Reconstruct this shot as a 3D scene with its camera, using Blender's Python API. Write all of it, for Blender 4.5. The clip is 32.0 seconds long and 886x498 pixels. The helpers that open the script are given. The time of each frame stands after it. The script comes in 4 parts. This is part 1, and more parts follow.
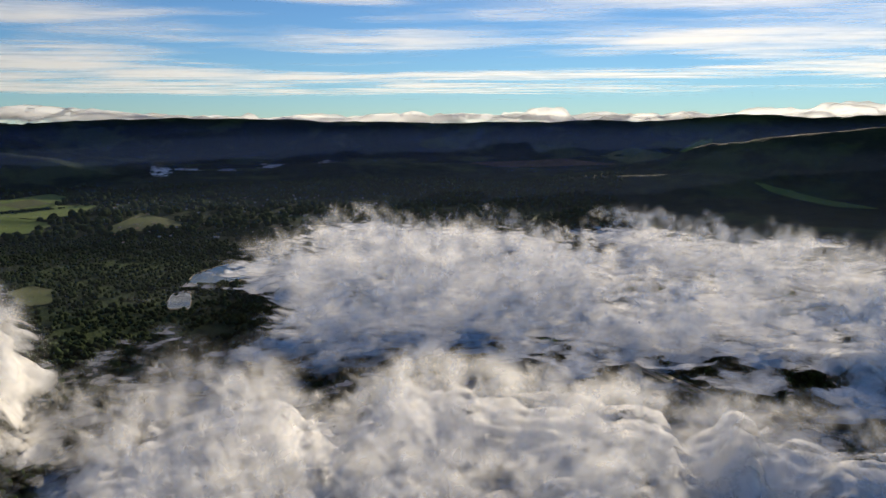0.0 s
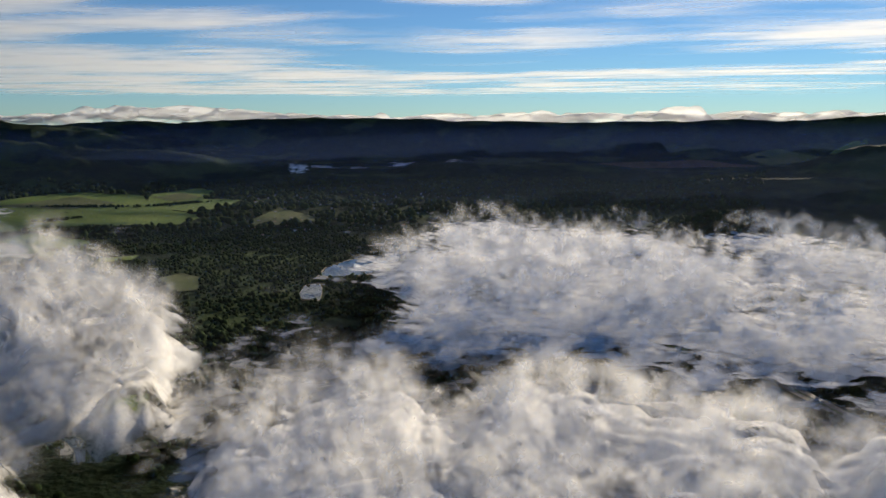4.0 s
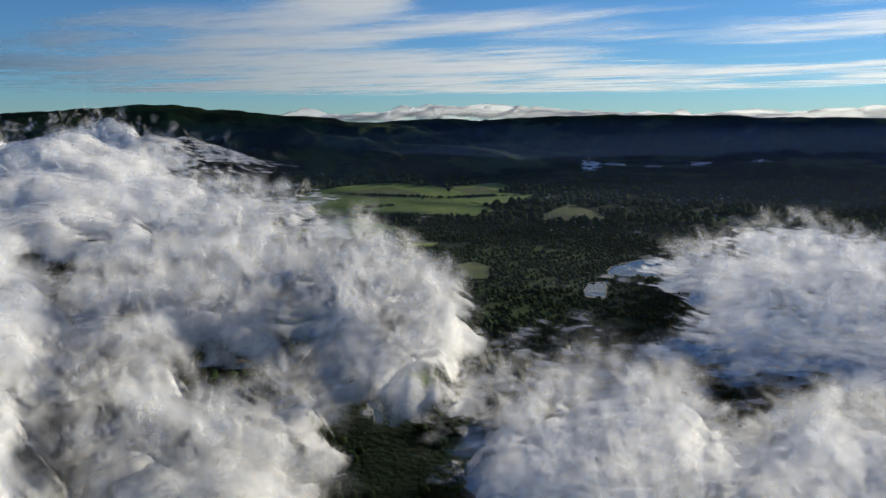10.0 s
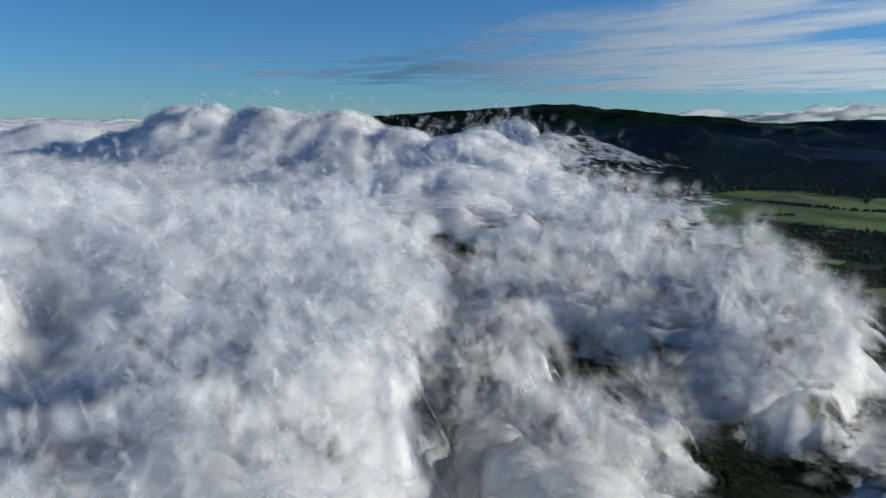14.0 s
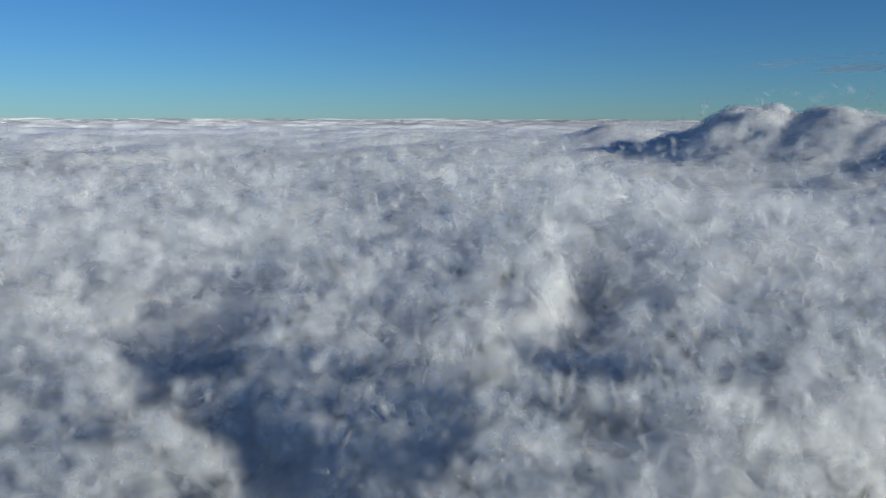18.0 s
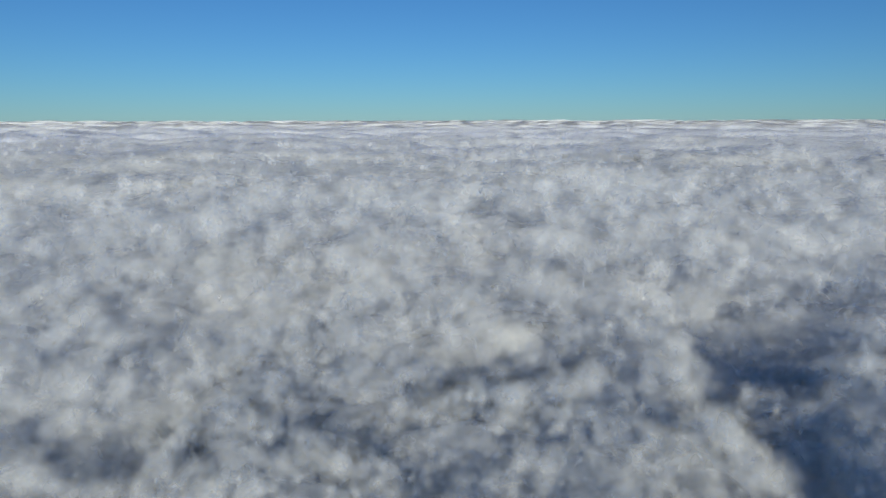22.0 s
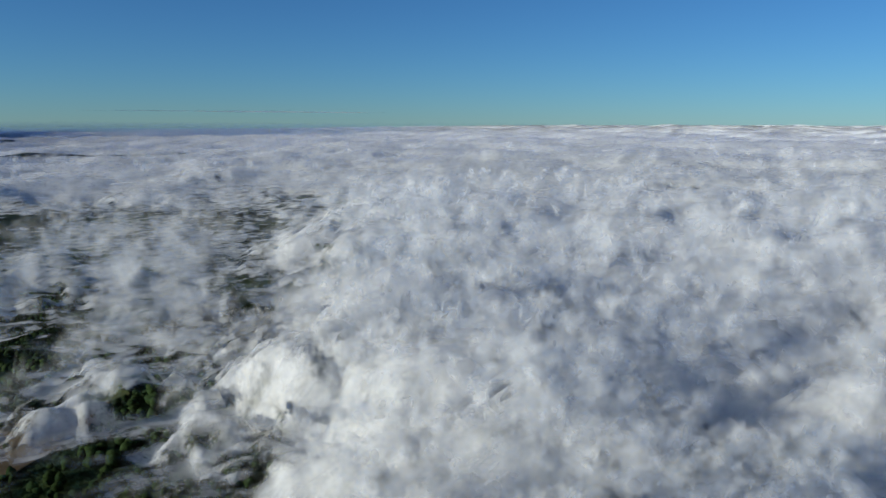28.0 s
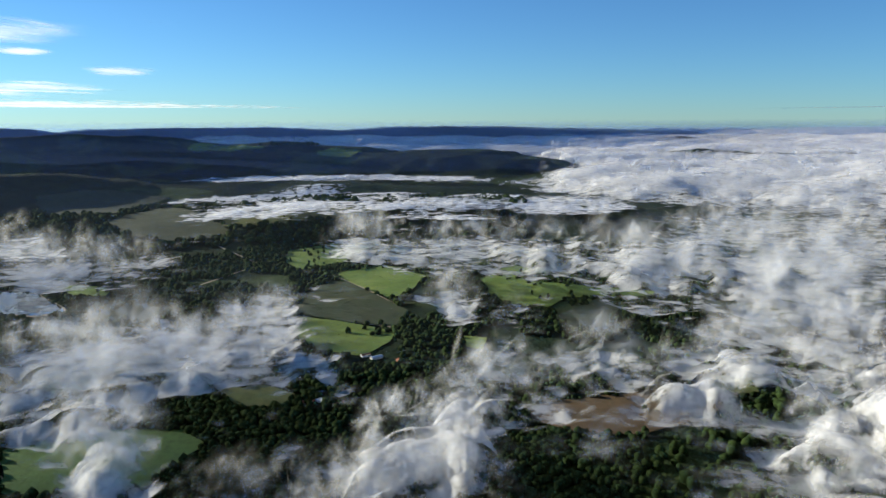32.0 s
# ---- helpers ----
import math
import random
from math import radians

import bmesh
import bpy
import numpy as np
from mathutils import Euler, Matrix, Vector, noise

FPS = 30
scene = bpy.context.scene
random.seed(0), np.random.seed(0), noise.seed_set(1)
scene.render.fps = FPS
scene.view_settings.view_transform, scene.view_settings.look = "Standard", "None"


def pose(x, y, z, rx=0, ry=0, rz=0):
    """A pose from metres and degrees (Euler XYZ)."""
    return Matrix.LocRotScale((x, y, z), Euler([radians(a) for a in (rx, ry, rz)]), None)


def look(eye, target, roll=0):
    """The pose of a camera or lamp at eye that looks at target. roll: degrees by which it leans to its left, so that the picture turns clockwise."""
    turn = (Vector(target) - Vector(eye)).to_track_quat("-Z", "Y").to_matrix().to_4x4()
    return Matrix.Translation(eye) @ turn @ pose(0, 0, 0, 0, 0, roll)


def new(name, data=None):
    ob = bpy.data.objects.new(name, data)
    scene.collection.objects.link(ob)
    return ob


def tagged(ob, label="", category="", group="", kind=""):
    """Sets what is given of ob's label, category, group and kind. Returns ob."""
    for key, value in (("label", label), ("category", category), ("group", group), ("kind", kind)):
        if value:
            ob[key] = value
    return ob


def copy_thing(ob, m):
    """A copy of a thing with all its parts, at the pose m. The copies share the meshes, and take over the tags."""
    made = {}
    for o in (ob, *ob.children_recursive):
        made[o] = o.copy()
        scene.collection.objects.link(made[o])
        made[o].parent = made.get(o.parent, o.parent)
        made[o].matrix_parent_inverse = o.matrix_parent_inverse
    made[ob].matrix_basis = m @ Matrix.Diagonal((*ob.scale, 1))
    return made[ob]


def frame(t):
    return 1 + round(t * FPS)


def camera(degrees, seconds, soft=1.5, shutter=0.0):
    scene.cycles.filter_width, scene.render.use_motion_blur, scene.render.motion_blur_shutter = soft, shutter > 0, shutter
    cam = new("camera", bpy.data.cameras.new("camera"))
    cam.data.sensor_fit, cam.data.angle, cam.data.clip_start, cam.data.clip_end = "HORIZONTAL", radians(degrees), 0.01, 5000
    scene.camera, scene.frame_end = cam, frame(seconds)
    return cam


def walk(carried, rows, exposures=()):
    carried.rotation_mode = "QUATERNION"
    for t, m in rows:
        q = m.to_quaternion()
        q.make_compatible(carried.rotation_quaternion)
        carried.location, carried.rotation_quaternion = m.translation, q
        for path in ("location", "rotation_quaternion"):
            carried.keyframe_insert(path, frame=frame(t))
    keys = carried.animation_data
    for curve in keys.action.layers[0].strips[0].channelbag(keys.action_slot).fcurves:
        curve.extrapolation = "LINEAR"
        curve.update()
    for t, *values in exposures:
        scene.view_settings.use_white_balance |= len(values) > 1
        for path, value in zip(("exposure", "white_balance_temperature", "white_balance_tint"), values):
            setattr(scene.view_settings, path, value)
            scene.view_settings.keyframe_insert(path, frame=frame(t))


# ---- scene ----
# A wide valley in the early morning with low cloud lying in it, seen from a hovering camera that turns on the spot.
# Bearings are degrees, counted to the left from the first view; distances are metres from the point under the camera.
cam = camera(62.8, 32.0)
EYE = (0.0, 0.0, 450.0)
PATH = (
    (0, 0.00, -9.88, 0.12), (0.5, 0.66, -9.89, 0.14), (1, 1.79, -9.89, 0.16), (1.5, 3.09, -9.89, 0.15), (2, 4.48, -9.89, 0.11), (2.5, 5.65, -9.90, 0.13),
    (3, 7.06, -9.91, 0.13), (3.5, 8.41, -9.90, 0.09), (5.5, 15.34, -9.95, 0.17), (6, 17.09, -9.96, 0.16), (6.5, 18.70, -9.98, 0.17), (7, 20.60, -10.00, 0.18),
    (7.5, 22.43, -10.01, 0.20), (8, 24.38, -10.03, 0.22), (8.5, 26.53, -10.05, 0.21), (9, 28.52, -10.07, 0.21), (9.5, 30.36, -10.07, 0.23), (10, 32.62, -10.06, 0.26),
    (10.5, 35.43, -10.07, 0.24), (11, 38.78, -10.07, 0.19), (11.5, 42.55, -10.08, 0.13), (12, 46.07, -10.10, 0.06), (12.5, 49.89, -10.10, -0.03), (13, 53.52, -10.10, -0.10),
    (13.5, 57.89, -10.10, -0.16), (14, 62.59, -10.10, -0.24), (14.5, 67.98, -10.10, -0.36), (16.5, 88.45, -10.13, -0.38), (17, 93.30, -10.15, -0.37), (17.5, 98.82, -10.17, -0.27),
    (18, 104.03, -10.17, -0.14), (18.5, 109.69, -10.16, -0.03), (19, 115.00, -10.14, 0.03), (19.5, 120.73, -10.14, 0.10), (20, 126.09, -10.13, 0.16), (20.5, 131.84, -10.12, 0.24),
    (21, 137.15, -10.10, 0.29), (21.5, 143.10, -10.08, 0.24), (22, 148.70, -10.08, 0.13), (22.5, 154.69, -10.09, 0.04), (23, 160.33, -10.09, -0.01), (23.5, 166.38, -10.06, -0.09),
    (24, 171.99, -10.02, -0.18), (24.5, 178.04, -9.99, -0.22), (25, 183.67, -9.95, -0.22), (25.5, 189.78, -9.92, -0.20), (27.5, 213.80, -9.80, -0.24), (28, 219.63, -9.78, -0.18),
    (28.5, 225.90, -9.77, -0.12), (29, 231.81, -9.76, -0.08), (29.5, 238.19, -9.77, -0.03), (30, 244.12, -9.79, 0.01), (30.5, 250.61, -9.84, 0.07), (31, 256.89, -9.89, 0.13),
    (31.5, 263.37, -9.93, 0.18), (32, 268.49, -9.95, 0.21),
)
walk(cam, [(t, pose(*EYE, 90 + tilt, lean, turn)) for t, turn, tilt, lean in PATH],
     exposures=[(0, 0.25, 8000, 9), (9, 0.2, 7250, 6), (14, 0.05, 6250, 3), (17, -0.2, 6250, 2), (25, -0.32, 6350, 1), (28, -0.1, 6250, 1), (30, 0.3, 6500, 1), (32, 0.7, 6900, 2)])

# ---- light ----
SUN_BEARING, SUN_HEIGHT = -24.5, 15.6
world = bpy.data.worlds.new("morning_sky")
scene.world = world
world.use_nodes = True
wn, wl = world.node_tree.nodes, world.node_tree.links
sky = wn.new("ShaderNodeTexSky")
sky.sky_type, sky.sun_disc = "NISHITA", False
sky.sun_elevation, sky.sun_rotation = radians(SUN_HEIGHT), radians(-SUN_BEARING)
sky.altitude, sky.air_density, sky.dust_density, sky.ozone_density = 1200, 1.0, 0.0, 4.0
tint = wn.new("ShaderNodeMix")
tint.data_type, tint.blend_type = "RGBA", "MULTIPLY"
tint.inputs[0].default_value, tint.inputs[7].default_value = 1.0, (0.60, 0.91, 1.27, 1)
wl.new(sky.outputs[0], tint.inputs[6])
wl.new(tint.outputs[2], wn["Background"].inputs["Color"])
wn["Background"].inputs["Strength"].default_value = 0.074
lamp = bpy.data.lights.new("sun", "SUN")
lamp.energy, lamp.angle, lamp.color = 5.0, radians(0.55), (1.0, 0.93, 0.83)
sun_at = Vector((-math.sin(radians(SUN_BEARING)) * 1000, math.cos(radians(SUN_BEARING)) * 1000, 1000 * math.tan(radians(SUN_HEIGHT))))
new("sun", lamp).matrix_world = look(sun_at, (0, 0, 0))
scene.cycles.transparent_max_bounces = 32


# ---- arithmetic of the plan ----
REACH = 2000.0    # distances kept up to here; beyond it the far country is shrunk towards the camera, so that it ends before 4850 m
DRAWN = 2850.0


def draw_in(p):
    """Moves points (n, 3) along the camera's line of sight, so that the far country fits its view and lies within
    reach; nothing nearer than REACH moves.
    """
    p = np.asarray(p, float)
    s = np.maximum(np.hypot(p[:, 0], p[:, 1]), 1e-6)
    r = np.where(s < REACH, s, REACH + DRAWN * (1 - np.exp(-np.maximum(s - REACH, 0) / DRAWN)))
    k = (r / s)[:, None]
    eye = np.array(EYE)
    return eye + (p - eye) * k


def polar(bearing, dist):
    a = np.radians(bearing)
    return -np.sin(a) * dist, np.cos(a) * dist


def mixed(i, j, seed):
    h = (i.astype(np.int64) * 374761393 + j.astype(np.int64) * 668265263 + seed * 2246822519) & 0xFFFFFFFF
    h = ((h ^ (h >> 13)) * 1274126177) & 0xFFFFFFFF
    return ((h ^ (h >> 16)) & 0xFFFFFF) / 16777215.0


def lumps(x, y, size, seed):
    """Smooth noise between 0 and 1."""
    u, v = x / size, y / size
    i, j = np.floor(u), np.floor(v)
    f, g = u - i, v - j
    f, g = f * f * f * (f * (f * 6 - 15) + 10), g * g * g * (g * (g * 6 - 15) + 10)
    a, b = mixed(i, j, seed), mixed(i + 1, j, seed)
    c, d = mixed(i, j + 1, seed), mixed(i + 1, j + 1, seed)
    return (a * (1 - f) + b * f) * (1 - g) + (c * (1 - f) + d * f) * g


def rough(x, y, size, seed, octaves=4, gain=0.5):
    total, weight, amp = 0, 0, 1.0
    for n in range(octaves):
        total = total + amp * lumps(x + 17.3 * n, y - 9.1 * n, size / 2 ** n, seed + n)
        weight, amp = weight + amp, amp * gain
    return total / weight


def billows(x, y, size, seed):
    """Rounded heads, 0 in the furrows to 1 on the crowns."""
    u, v = x / size, y / size
    i, j = np.floor(u), np.floor(v)
    best = np.full_like(u, 9.0)
    for di in (-1, 0, 1):
        for dj in (-1, 0, 1):
            a, b = i + di, j + dj
            px, py = a + 0.15 + 0.7 * mixed(a, b, seed), b + 0.15 + 0.7 * mixed(a, b, seed + 7)
            best = np.minimum(best, (u - px) ** 2 + (v - py) ** 2)
    return np.clip(1 - best * 1.25, 0, 1)


def step(x, lo, hi):
    t = np.clip((x - lo) / (hi - lo), 0, 1)
    return t * t * (3 - 2 * t)


def patches(x, y, rows):
    """How much of a place is covered by the ovals (bearing, distance, half depth, half width, amount)."""
    clear = np.ones_like(x)
    for bearing, dist, deep, wide, amount in rows:
        a = radians(bearing)
        tx, ty = -math.sin(a), math.cos(a)
        d, w = (x * tx + y * ty - dist) / deep, (x * ty - y * tx) / wide
        clear *= 1 - amount * np.exp(-(d * d + w * w) ** 1.3 * 0.75)
    return 1 - clear


# ---- materials ----
def material(name):
    m = bpy.data.materials.new(name)
    m.use_nodes = True
    nt = m.node_tree
    return m, nt, nt.nodes["Principled BSDF"]


def node(nt, kind, **put):
    n = nt.nodes.new("ShaderNode" + kind)
    for key, value in put.items():
        n.inputs[key].default_value = value
    return n


def maths(nt, op, a, b=0.0, clamp=False):
    n = nt.nodes.new("ShaderNodeMath")
    n.operation, n.use_clamp = op, clamp
    for slot, v in zip(n.inputs, (a, b)):
        if isinstance(v, (int, float)):
            slot.default_value = v
        else:
            nt.links.new(v, slot)
    return n.outputs[0]


def blend(nt, factor, a, b):
    n = nt.nodes.new("ShaderNodeMix")
    n.data_type = "RGBA"
    for slot, v in ((0, factor), (6, a), (7, b)):
        if isinstance(v, (int, float)):
            n.inputs[slot].default_value = v
        elif isinstance(v, tuple):
            n.inputs[slot].default_value = (*v, 1)
        else:
            nt.links.new(v, n.inputs[slot])
    return n.outputs[2]


def grain(nt, scale, detail=4, where=None, rough_=0.55):
    n = node(nt, "TexNoise", Scale=scale, Detail=detail, Roughness=rough_)
    nt.links.new(where or nt.nodes.new("ShaderNodeNewGeometry").outputs["Position"], n.inputs["Vector"])
    return n.outputs["Fac"]


def between(nt, v, lo, hi):
    n = nt.nodes.new("ShaderNodeMapRange")
    n.interpolation_type = "SMOOTHSTEP"
    n.inputs["From Min"].default_value, n.inputs["From Max"].default_value = lo, hi
    nt.links.new(v, n.inputs["Value"])
    return n.outputs["Result"]


def cloud_material(name, size, full, torn, dense, ahead=0.35, soft=0.9, gloss=0.0, stretch=(1.0, 1.0, 1.0), solid=0.95):
    """Droplets that scatter light onwards as well as back. size: metres of its heads; full: how solid; torn: how broken;
    dense: how much one veil hides; ahead: share let through; gloss: share thrown onwards at a low angle; solid: how much the body hides."""
    m, nt, _ = material(name)
    nt.nodes.remove(nt.nodes["Principled BSDF"])
    at, body, skin = (nt.nodes.new("ShaderNodeAttribute") for _ in range(3))
    at.attribute_name, body.attribute_name, skin.attribute_name = "plan", "body", "skin"
    place = node(nt, "Mapping", Scale=stretch)
    nt.links.new(at.outputs["Vector"], place.inputs["Vector"])
    tex = node(nt, "TexNoise", Scale=1.0 / size, Detail=5, Roughness=0.64)
    nt.links.new(place.outputs[0], tex.inputs["Vector"])
    heads = node(nt, "TexVoronoi", Scale=1.15 / size)
    push = nt.nodes.new("ShaderNodeVectorMath")
    push.operation = "MULTIPLY_ADD"
    push.inputs[1].default_value = (size * 0.9,) * 3
    nt.links.new(tex.outputs["Color"], push.inputs[0])
    nt.links.new(place.outputs[0], push.inputs[2])
    nt.links.new(push.outputs[0], heads.inputs["Vector"])
    wide = grain(nt, 0.27 / size, 2, place.outputs[0])
    n = maths(nt, "ADD", maths(nt, "MULTIPLY", maths(nt, "SUBTRACT", tex.outputs["Fac"], 0.5), 1.7), maths(nt, "MULTIPLY", maths(nt, "SUBTRACT", 0.48, heads.outputs["Distance"]), 0.7))
    n = maths(nt, "ADD", n, maths(nt, "MULTIPLY", maths(nt, "SUBTRACT", wide, 0.5), 1.0))
    x = maths(nt, "ADD", maths(nt, "MULTIPLY", body.outputs["Fac"], full), maths(nt, "MULTIPLY", n, torn))
    x = maths(nt, "SUBTRACT", x, maths(nt, "ADD", maths(nt, "MULTIPLY", skin.outputs["Fac"], 1.3), 0.15))
    core = maths(nt, "POWER", maths(nt, "SUBTRACT", 1.0, skin.outputs["Fac"], True), 4.0)
    veil = maths(nt, "MULTIPLY", between(nt, x, 0.0, soft), maths(nt, "ADD", maths(nt, "MULTIPLY", core, solid - dense), dense))
    veil = maths(nt, "MULTIPLY", veil, between(nt, body.outputs["Fac"], 0.05, 0.35))
    dif = node(nt, "BsdfDiffuse", Color=(0.97, 0.97, 0.97, 1))
    tra = node(nt, "BsdfTranslucent", Color=(0.97, 0.96, 0.95, 1))
    glo = node(nt, "BsdfGlossy", Color=(0.97, 0.97, 0.97, 1), Roughness=0.8)
    both, lit = node(nt, "MixShader", Fac=ahead), node(nt, "MixShader", Fac=gloss)
    nt.links.new(dif.outputs[0], both.inputs[1])
    nt.links.new(tra.outputs[0], both.inputs[2])
    nt.links.new(both.outputs[0], lit.inputs[1])
    nt.links.new(glo.outputs[0], lit.inputs[2])
    out = nt.nodes.new("ShaderNodeMixShader")
    nt.links.new(veil, out.inputs[0])
    nt.links.new(nt.nodes.new("ShaderNodeBsdfTransparent").outputs[0], out.inputs[1])
    nt.links.new(lit.outputs[0], out.inputs[2])
    nt.links.new(out.outputs[0], nt.nodes["Material Output"].inputs["Surface"])
    return m


def tuft_material(name, size, haze, ahead):
    """Thin vapour that hides a share of what lies behind it, most in the middle."""
    m, nt, _ = material(name)
    nt.nodes.remove(nt.nodes["Principled BSDF"])
    at, body = nt.nodes.new("ShaderNodeAttribute"), nt.nodes.new("ShaderNodeAttribute")
    at.attribute_name, body.attribute_name = "plan", "body"
    n = grain(nt, 1.0 / size, 3, at.outputs["Vector"], 0.55)
    hides = maths(nt, "MULTIPLY", maths(nt, "MULTIPLY", between(nt, body.outputs["Fac"], 0.0, 1.35), haze), between(nt, n, 0.3, 0.62))
    both, out = node(nt, "MixShader", Fac=ahead), nt.nodes.new("ShaderNodeMixShader")
    for slot, kind in ((1, "BsdfDiffuse"), (2, "BsdfTranslucent")):
        nt.links.new(node(nt, kind, Color=(0.98, 0.98, 0.97, 1)).outputs[0], both.inputs[slot])
    nt.links.new(hides, out.inputs[0])
    nt.links.new(nt.nodes.new("ShaderNodeBsdfTransparent").outputs[0], out.inputs[1])
    nt.links.new(both.outputs[0], out.inputs[2])
    nt.links.new(out.outputs[0], nt.nodes["Material Output"].inputs["Surface"])
    return m


CLOUD = cloud_material("low_cloud", 48.0, 1.4, 2.1, 0.5, 0.4, 0.8, 0.3)
THIN_CLOUD = cloud_material("thin_cloud", 42.0, 1.15, 2.1, 0.28, 0.45, 1.2, 0.2, solid=0.7)
SEA_CLOUD = cloud_material("cloud_sea", 66.0, 1.36, 1.95, 0.4, 0.5, 1.0, 0.15)
FAR_CLOUD = cloud_material("far_cloud", 700.0, 1.9, 1.7, 0.6, 0.8, 1.1, 0.1, solid=0.6)
CIRRUS = cloud_material("cirrus", 2600.0, 2.25, 1.9, 0.8, 0.6, 2.2, 0.0, (0.45, 1.0, 1.0))
TUFT = tuft_material("cloud_tufts", 34.0, 0.29, 0.5)
THIN_TUFT = tuft_material("thin_cloud_tufts", 28.0, 0.22, 0.55)


def ground_material():
    m, nt, b = material("woodland_ground")
    at = nt.nodes.new("ShaderNodeAttribute")
    at.attribute_name = "plan"
    where = at.outputs["Vector"]
    wide, mid, fine = grain(nt, 0.0016, 4, where), grain(nt, 0.012, 4, where), grain(nt, 0.09, 4, where)
    c = blend(nt, between(nt, mid, 0.38, 0.62), (0.011, 0.022, 0.011), (0.018, 0.034, 0.015))
    c = blend(nt, maths(nt, "MULTIPLY", between(nt, wide, 0.5, 0.62), 0.75), c, (0.06, 0.09, 0.028))
    c = blend(nt, maths(nt, "MULTIPLY", between(nt, fine, 0.45, 0.75), 0.5), c, (0.02, 0.03, 0.012))
    nt.links.new(c, b.inputs["Base Color"])
    b.inputs["Roughness"].default_value = 0.95
    b.inputs["Specular IOR Level"].default_value = 0.074
    bump = node(nt, "Bump", Strength=0.9, Distance=9.0)
    nt.links.new(maths(nt, "ADD", fine, mid), bump.inputs["Height"])
    nt.links.new(bump.outputs["Normal"], b.inputs["Normal"])
    return m


GROUND = ground_material()


# ---- the lie of the land ----
# each ridge: half width of its foot, then (bearing, distance, height) along its crest
RIDGES = (
    (1500, ((62, 13000, 330), (45, 12500, 380), (38.2, 11500, 431), (33, 11000, 477), (30.9, 11000, 409), (26, 11000, 500), (21.5, 11000, 538), (15.2, 11000, 515),
            (9.1, 11000, 482), (-0.7, 11000, 454), (-9.4, 11000, 476), (-15.7, 11000, 489), (-22.7, 11000, 554), (-27, 11000, 534), (-40, 11000, 494))),
    (1700, ((70, 9000, 180), (67, 8700, 330), (64.5, 8500, 520), (59.4, 8500, 592), (54.5, 8500, 624), (51.4, 8500, 568), (47.6, 8500, 538), (43.6, 8500, 507), (39.9, 8600, 440), (36, 9000, 250))),
    (850, ((55.5, 6300, 174), (49.3, 6300, 248), (46.7, 6300, 369), (44.1, 6300, 407), (41.5, 6300, 324), (39, 6300, 224), (35.7, 6200, 123), (32, 6000, 40))),
    (1000, ((-18, 5700, 80), (-19.1, 5600, 154), (-21.7, 5600, 246), (-24.7, 5600, 340), (-26.8, 5600, 372), (-31.1, 5600, 414), (-40, 5600, 440))),
    (520, ((-8.5, 4500, 0), (-11.7, 4600, 122), (-17.9, 4600, 138), (-22.6, 4600, 120), (-25.7, 4400, 60), (-34, 4200, 30))),
    (620, ((40, 6300, 210), (31.2, 6300, 231), (26.1, 6100, 157), (20.6, 6000, 95), (13.3, 6000, 60), (9.8, 6000, 125), (5.9, 6000, 144), (-0.7, 6000, 118), (-6, 6000, 60))),
    (160, ((-9, 2560, 120), (-11, 2500, 160), (-13.3, 2480, 150), (-16, 2480, 80))),
    (2600, ((315, 20000, 380), (299.5, 20000, 328), (295.9, 20000, 170), (292.6, 20000, 309), (288.8, 20000, 328), (281.6, 20000, 327), (276.5, 20000, 243), (272.1, 20000, 326),
            (265.1, 20000, 331), (259, 20000, 279), (252.7, 20000, 187))),
    (1300, ((320, 8000, 420), (299.6, 8000, 313), (294.8, 8000, 341), (290.4, 8000, 323), (287.7, 8000, 262), (284.1, 8000, 209), (280.8, 7900, 240), (278.3, 7800, 200))),
    (900, ((281, 7000, 160), (274.8, 6900, 145), (268.2, 6800, 190), (266.4, 6800, 198), (264.2, 6600, 150), (261.5, 6400, 40))),
    (420, ((251, 8500, 115), (249.1, 8500, 155), (245.6, 8500, 123), (239.5, 8500, 136), (237.5, 8500, 90))),
    (900, ((259, 14000, 90), (254.8, 14000, 131), (250.7, 14000, 184), (248.3, 14000, 136), (243.1, 14000, 113), (237.3, 14000, 152), (231, 14000, 60))),
    (600, ((310, 5200, 170), (299.8, 5200, 139), (297.8, 5200, 139), (294.7, 5200, 100), (291.8, 5200, 60), (284, 5000, 55), (277, 4700, 70), (270, 4600, 40))),
    (520, ((287, 3500, 20), (283, 3600, 40), (276.7, 3600, 62), (268.7, 3500, 40), (263.3, 3500, 60), (252.1, 3400, 75), (248, 3300, 50))),
)


